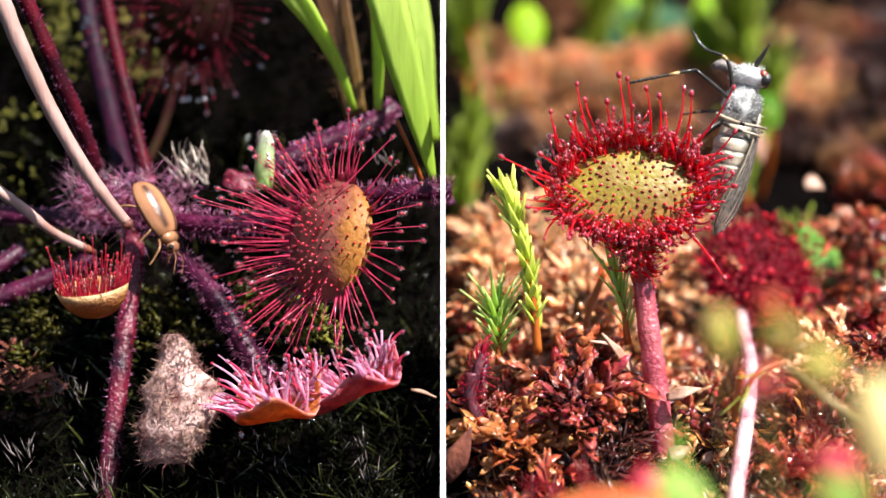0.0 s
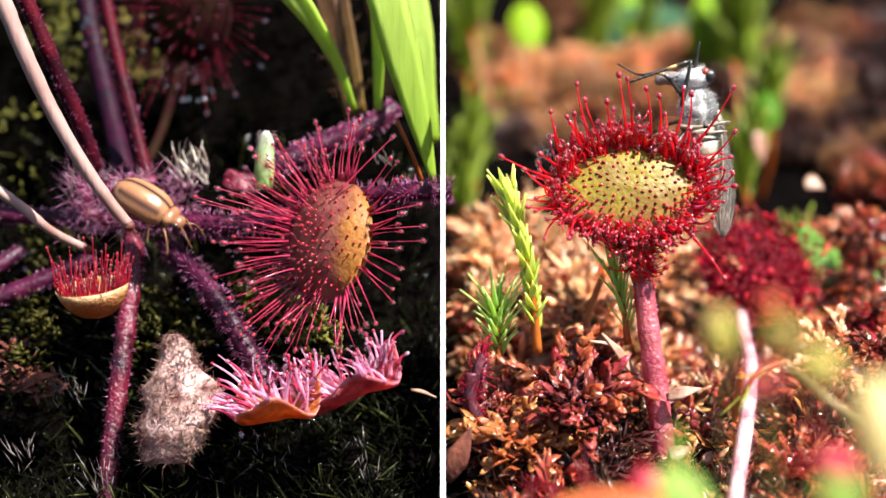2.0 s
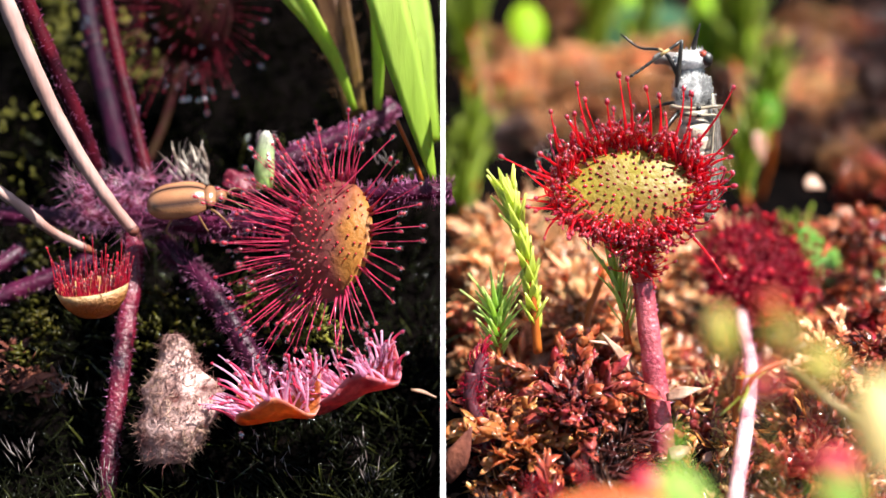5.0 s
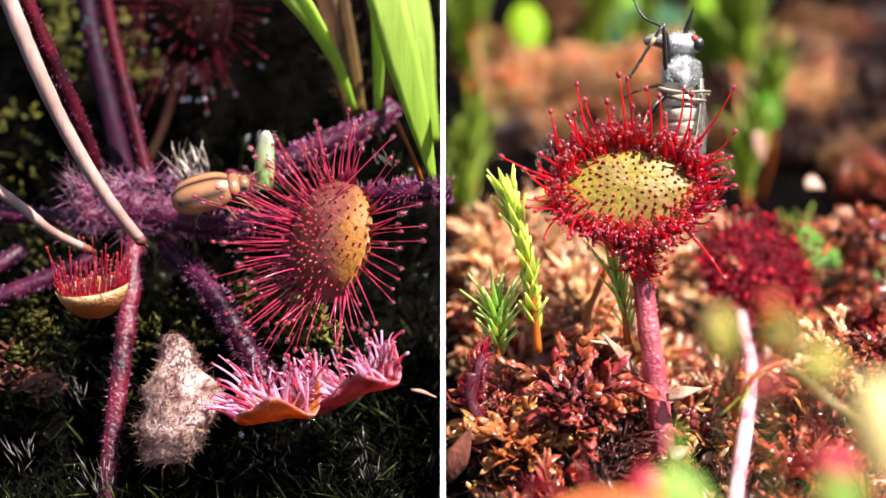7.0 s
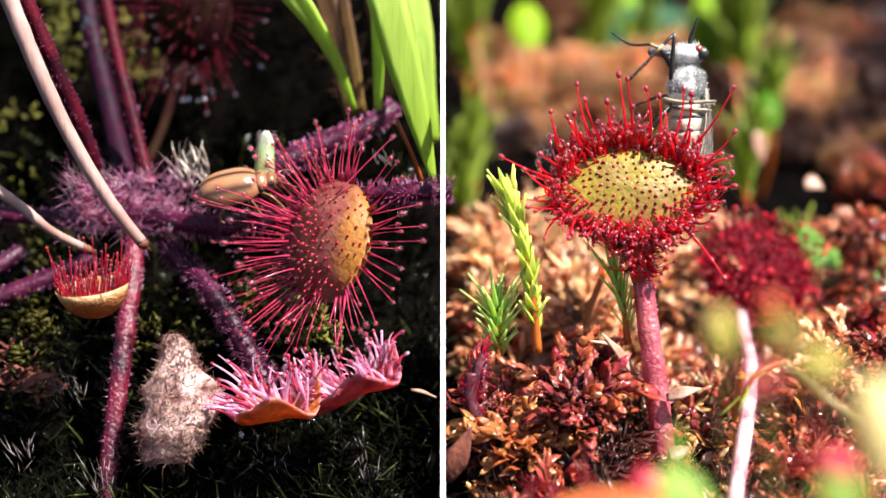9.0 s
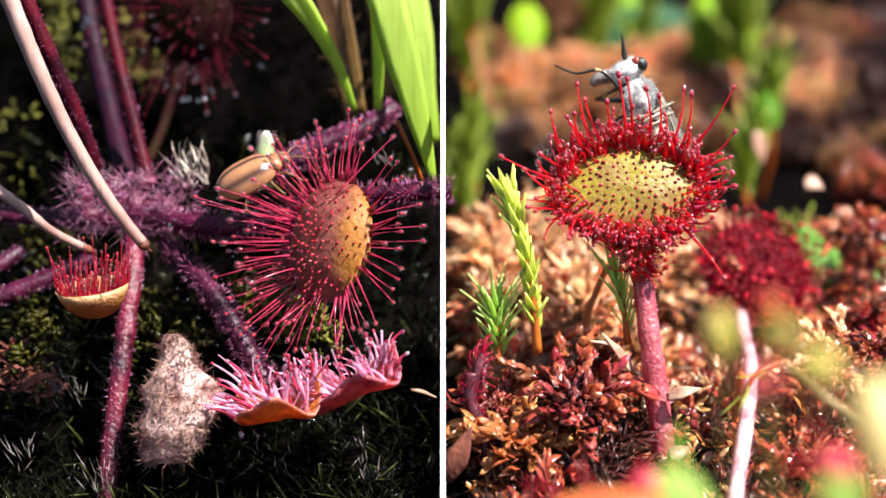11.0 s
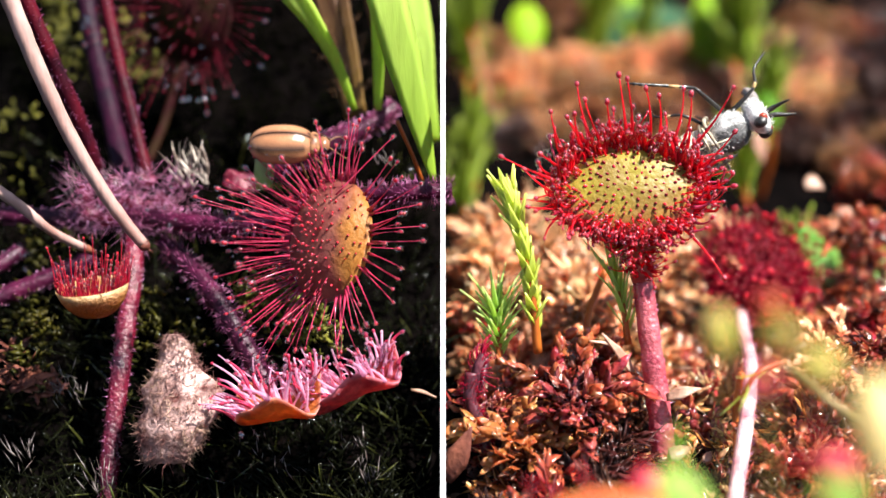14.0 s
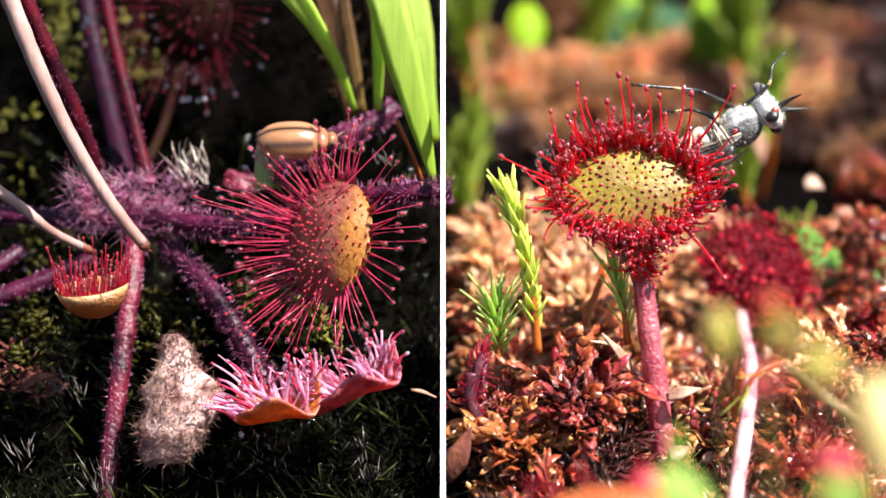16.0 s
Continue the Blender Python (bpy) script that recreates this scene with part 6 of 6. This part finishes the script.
    wave.parent = ob
    tagged(wave, "dark foreleg with pale yellow bands")
    f = Form()
    f.tube([Vector((0, t, 0)) for t in (0, 0.3, 1.2, 2.0, THIGH)], [0.10, 0.14, 0.14, 0.11, 0.09], 8, t0=0, t1=0)
    thigh = new("thigh", f.mesh("thigh", [FLY_BAND]))
    thigh.parent = ob
    tagged(thigh, "dark thigh of the leg held by the leaf")
    f = Form()
    f.tube([Vector((0, t, 0)) for t in (0, 0.5, 2.0, 3.2, SHIN)], [0.08, 0.095, 0.085, 0.075, 0.05], 8, t0=0, t1=0)
    f.tube([Vector((0, 0.9, 0)), Vector((0, 1.5, 0))], [0.10, 0.095], 8, t0=1, t1=1)
    for t in (2.4, 2.75, 3.1, 3.45, 3.8):
        f.ball((0, t, 0), 0.115, 7, 5)
    for k in range(16):
        f.leaf6(Vector((0, rnd(0.3, 4), 0)), Vector((rnd(-1, 1), 0.4, rnd(-1, 1))).normalized(), XV, 0.35, 0.02, 0.02)
    shin = new("shin", f.mesh("shin", [FLY_BAND]))
    shin.parent = thigh
    tagged(shin, "dark shin with a pale band")
    return ob, wave, thigh, shin


THIGH, SHIN = 2.6, 3.9
FLY, FORELEG, HELD_THIGH, HELD_SHIN = build_fly()
FLY_SIZE = 1.1
FLY.scale = (FLY_SIZE, FLY_SIZE, FLY_SIZE)


def along(y, hint):
    """A turn whose y axis lies along y."""
    y = y.normalized()
    z = (hint - y * hint.dot(y)).normalized()
    return Matrix((y.cross(z), y, z)).transposed().to_4x4()


def held_leg(m):
    """Poses of thigh (in the fly's space) and shin (in the thigh's) that bring the foot to the leaf's hairs, for the fly's pose m."""
    inv = m.inverted()
    hip = Vector((-0.6, 2.6, -0.9))
    foot = inv @ (at(1108, 148, 1.0) * MM) / MM / FLY_SIZE
    w = foot - hip
    reach = min(w.length, (THIGH + SHIN) * 0.985)
    e = w.normalized()
    c = (THIGH ** 2 + reach ** 2 - SHIN ** 2) / (2 * THIGH * reach)
    c = max(-1.0, min(1.0, c))
    bow = Vector((-0.4, 1, 0.0))
    bow = (bow - e * bow.dot(e)).normalized()
    knee = hip + e * (THIGH * c) + bow * (THIGH * math.sqrt(1 - c * c))
    hint = e.cross(bow)
    a = along(knee - hip, hint)
    b = along(hip + e * reach - knee, hint)
    t = a.inverted() @ b
    a.translation = hip * MM
    t.translation = Vector((0, THIGH, 0)) * MM
    return a, t



# ---- what moves ----
def motions():
    beetle = ((0.0, 270, 380, (0.50, -0.86, 0.1), (0.95, 0.45, 0.15)), (0.5, 267, 380, (0.50, -0.86, 0.1), (0.85, 0.45, 0.35)), (1.0, 258, 376, (0.55, -0.83, 0.1), (0.6, 0.5, 0.65)),
              (1.5, 258, 374, (0.68, -0.73, 0.1), (0.4, 0.6, 0.8)), (2.0, 258, 362, (0.85, -0.5, 0.1), (0.2, 0.8, 0.6)), (2.5, 262, 352, (0.97, -0.2, 0.1), (0.0, 0.9, 0.5)),
              (3.0, 290, 349, (0.97, -0.22, 0.1), (0.0, 0.9, 0.5)), (3.5, 295, 358, (0.99, -0.1, 0.1), (0.0, 0.85, 0.6)), (4.0, 302, 358, (1.0, -0.02, 0.1), (0.0, 0.8, 0.6)),
              (6.5, 357, 356, (0.96, 0.28, 0.05), (-0.1, 0.7, 0.8)), (7.0, 366, 344, (0.96, 0.26, 0.05), (-0.1, 0.7, 0.8)), (7.5, 376, 350, (0.97, 0.22, 0.0), (-0.1, 0.7, 0.8)),
              (8.0, 390, 346, (0.97, 0.22, 0.0), (-0.1, 0.7, 0.8)), (8.5, 403, 342, (0.97, 0.24, 0.0), (-0.1, 0.7, 0.8)), (9.0, 413, 335, (0.97, 0.22, 0.0), (-0.1, 0.8, 0.7)),
              (11.5, 452, 308, (0.86, 0.50, -0.05), (-0.2, 0.8, 0.6)), (12.0, 462, 298, (0.92, 0.40, -0.05), (-0.2, 0.8, 0.6)), (12.5, 472, 290, (0.96, 0.26, -0.05), (-0.2, 0.8, 0.7)),
              (13.0, 486, 272, (0.98, 0.16, -0.05), (-0.1, 0.7, 0.8)), (13.5, 500, 258, (1.0, 0.02, -0.05), (0.0, 0.6, 0.8)), (14.0, 504, 258, (1.0, 0.0, -0.05), (0.0, 0.6, 0.8)),
              (14.5, 508, 258, (1.0, 0.0, -0.05), (0.0, 0.6, 0.8)), (16.0, 518, 252, (1.0, 0.04, -0.05), (0.0, 0.65, 0.75)))
    walk(BEETLE, [(t, Matrix.Translation(way(*h) * 0.42 * MM) @ facing(u, v, 3.0, h, b)) for t, u, v, h, b in beetle])
    # time, head across and down, way it heads, way its back faces
    side = (0.97, 0.0, 0.12)
    fly = ((0.0, 1325, 135, (0.20, 0.98, 0.0), side), (0.3, 1306, 141, (0.16, 0.98, 0.0), side), (0.5, 1302, 141, (0.14, 0.98, 0.0), side), (0.7, 1292, 143, (0.10, 0.98, 0.0), side),
           (1.0, 1270, 75, (0.0, 1.0, 0.0), side), (1.2, 1233, 34, (-0.22, 0.97, 0.0), (0.8, 0.2, 0.3)), (1.5, 1300, 105, (0.18, 0.98, 0.0), side), (1.8, 1286, 107, (0.05, 1.0, 0.0), side),
           (2.0, 1225, 139, (-0.20, 0.98, 0.0), side), (2.3, 1213, 141, (-0.20, 0.98, 0.0), side), (2.5, 1201, 141, (-0.22, 0.98, 0.0), side), (2.8, 1208, 127, (-0.18, 0.98, 0.0), side),
           (3.0, 1189, 123, (-0.25, 0.97, 0.0), side), (3.5, 1195, 122, (-0.25, 0.97, 0.0), side), (4.0, 1197, 131, (-0.22, 0.97, 0.0), side), (4.2, 1183, 125, (-0.25, 0.97, 0.0), side),
           (5.2, 1235, 106, (-0.06, 0.99, 0.0), side), (6.3, 1280, 85, (0.12, 0.99, 0.0), side), (6.5, 1257, 70, (0.08, 0.99, 0.0), side), (7.0, 1205, 78, (-0.04, 1.0, 0.0), side), (7.5, 1191, 85, (-0.06, 1.0, 0.0), side),
           (8.0, 1185, 89, (-0.07, 1.0, 0.0), side), (8.5, 1187, 89, (-0.08, 1.0, 0.0), side), (9.0, 1213, 96, (-0.06, 1.0, 0.0), side), (9.2, 1201, 97, (-0.08, 1.0, 0.0), side),
           (9.9, 1168, 106, (-0.2, 0.97, 0.0), side), (10.6, 1130, 112, (-0.36, 0.92, 0.0), (0.9, 0.36, 0.12)), (11.3, 1100, 132, (-0.50, 0.86, 0.0), (0.85, 0.5, 0.12)), (11.5, 1102, 132, (-0.50, 0.86, 0.0), (0.85, 0.5, 0.12)), (11.8, 1128, 130, (-0.42, 0.9, 0.0), (0.88, 0.42, 0.12)),
           (12.0, 1096, 132, (-0.48, 0.87, 0.0), (0.86, 0.48, 0.12)), (12.15, 1110, 124, None, None), (12.3, 1139, 123, (-0.35, 0.93, 0.0), side), (12.4, 1170, 119, None, None), (12.5, 1200, 115, (-0.15, 0.98, 0.0), side), (12.8, 1237, 121, (-0.04, 1.0, 0.0), side),
           (13.0, 1239, 137, (0.06, 0.98, 0.05), side), (13.1, 1292, 185, (0.62, 0.78, 0.1), (0.75, -0.6, 0.2)), (13.2, 1338, 240, (0.95, 0.15, 0.1), (0.15, -0.95, 0.2)), (13.3, 1290, 180, (0.70, 0.66, 0.2), (0.60, -0.6, 0.4)), (13.4, 1236, 118, (0.36, 0.90, 0.2), (0.65, -0.3, 0.65)),
           (13.5, 1226, 120, (0.40, 0.88, 0.2), (0.65, -0.35, 0.65)), (13.7, 1290, 168, (0.70, 0.65, 0.15), (0.50, -0.60, 0.60)), (13.85, 1320, 190, None, None),
           (14.0, 1340, 205, (0.84, 0.52, 0.12), (0.42, -0.62, 0.62)),
           (14.3, 1342, 195, (0.84, 0.54, 0.10), (0.42, -0.62, 0.62)), (14.5, 1345, 190, (0.84, 0.54, 0.10), (0.42, -0.62, 0.62)), (14.7, 1337, 188, (0.82, 0.56, 0.10), (0.42, -0.62, 0.62)),
           (15.0, 1328, 182, (0.80, 0.58, 0.10), (0.42, -0.62, 0.62)), (15.2, 1320, 170, (0.78, 0.62, 0.10), (0.42, -0.62, 0.62)), (15.4, 1332, 176, (0.78, 0.62, 0.10), (0.42, -0.62, 0.62)),
           (15.5, 1348, 192, (0.82, 0.56, 0.10), (0.42, -0.62, 0.62)), (15.7, 1372, 196, (0.86, 0.50, 0.10), (0.42, -0.62, 0.62)), (15.9, 1362, 198, (0.85, 0.52, 0.10), (0.42, -0.62, 0.62)),
           (16.0, 1360, 196, (0.85, 0.52, 0.10), (0.42, -0.62, 0.62)))
    rows, upper, lower = [], [], []
    known = [(t, facing(u, v, 3.0, h, b)) for t, u, v, h, b in fly if h]
    for t, u, v, h, b in fly:
        if h:
            m = facing(u, v, 3.0, h, b)
        else:
            t0, m0 = [k for k in known if k[0] < t][-1]
            t1, m1 = [k for k in known if k[0] > t][0]
            m = m0.to_quaternion().slerp(m1.to_quaternion(), (t - t0) / (t1 - t0)).to_matrix().to_4x4()
            m.translation = at(u, v, 3.0) * MM
        m.translation = m.translation - m.to_3x3() @ Vector((0, 4.05 * FLY_SIZE * MM, 0))
        rows.append((t, m))
        p, q = held_leg(m)
        upper.append((t, p))
        lower.append((t, q))
    walk(FLY, rows)
    walk(HELD_THIGH, upper)
    walk(HELD_SHIN, lower)
    wave = ((0.0, 0), (0.5, -8), (1.0, 5), (1.2, -10), (1.5, 2), (2.0, -5), (2.5, 8), (3.0, -12), (3.5, 6), (4.2, 4), (6.3, -12), (6.5, -14), (7.0, 18), (7.5, 14), (8.0, 6), (8.5, 0),
            (9.0, -8), (11.3, 6), (12.0, -6), (12.5, -8), (13.0, 25), (13.5, 10), (14.0, 10), (14.5, 20), (15.0, 15), (15.5, 18), (16.0, 20))
    walk(FORELEG, [(t, pose(-0.6 * MM, 3.0 * MM, -0.7 * MM, a, 0, 0)) for t, a in wave])
    stem = ((0.0, 0, 0), (3.5, 6, 6), (4.2, 8, 8), (6.5, 20, 24), (7.5, 26, 32), (16.0, 30, 38))
    home = at(236, 408, 0.6)
    walk(LONG_STEM, [(t, Matrix.Translation((home + XV * ((a - 4) / 30) - UPV * ((b - 4) / 30)) * MM)) for t, a, b in stem])


motions()
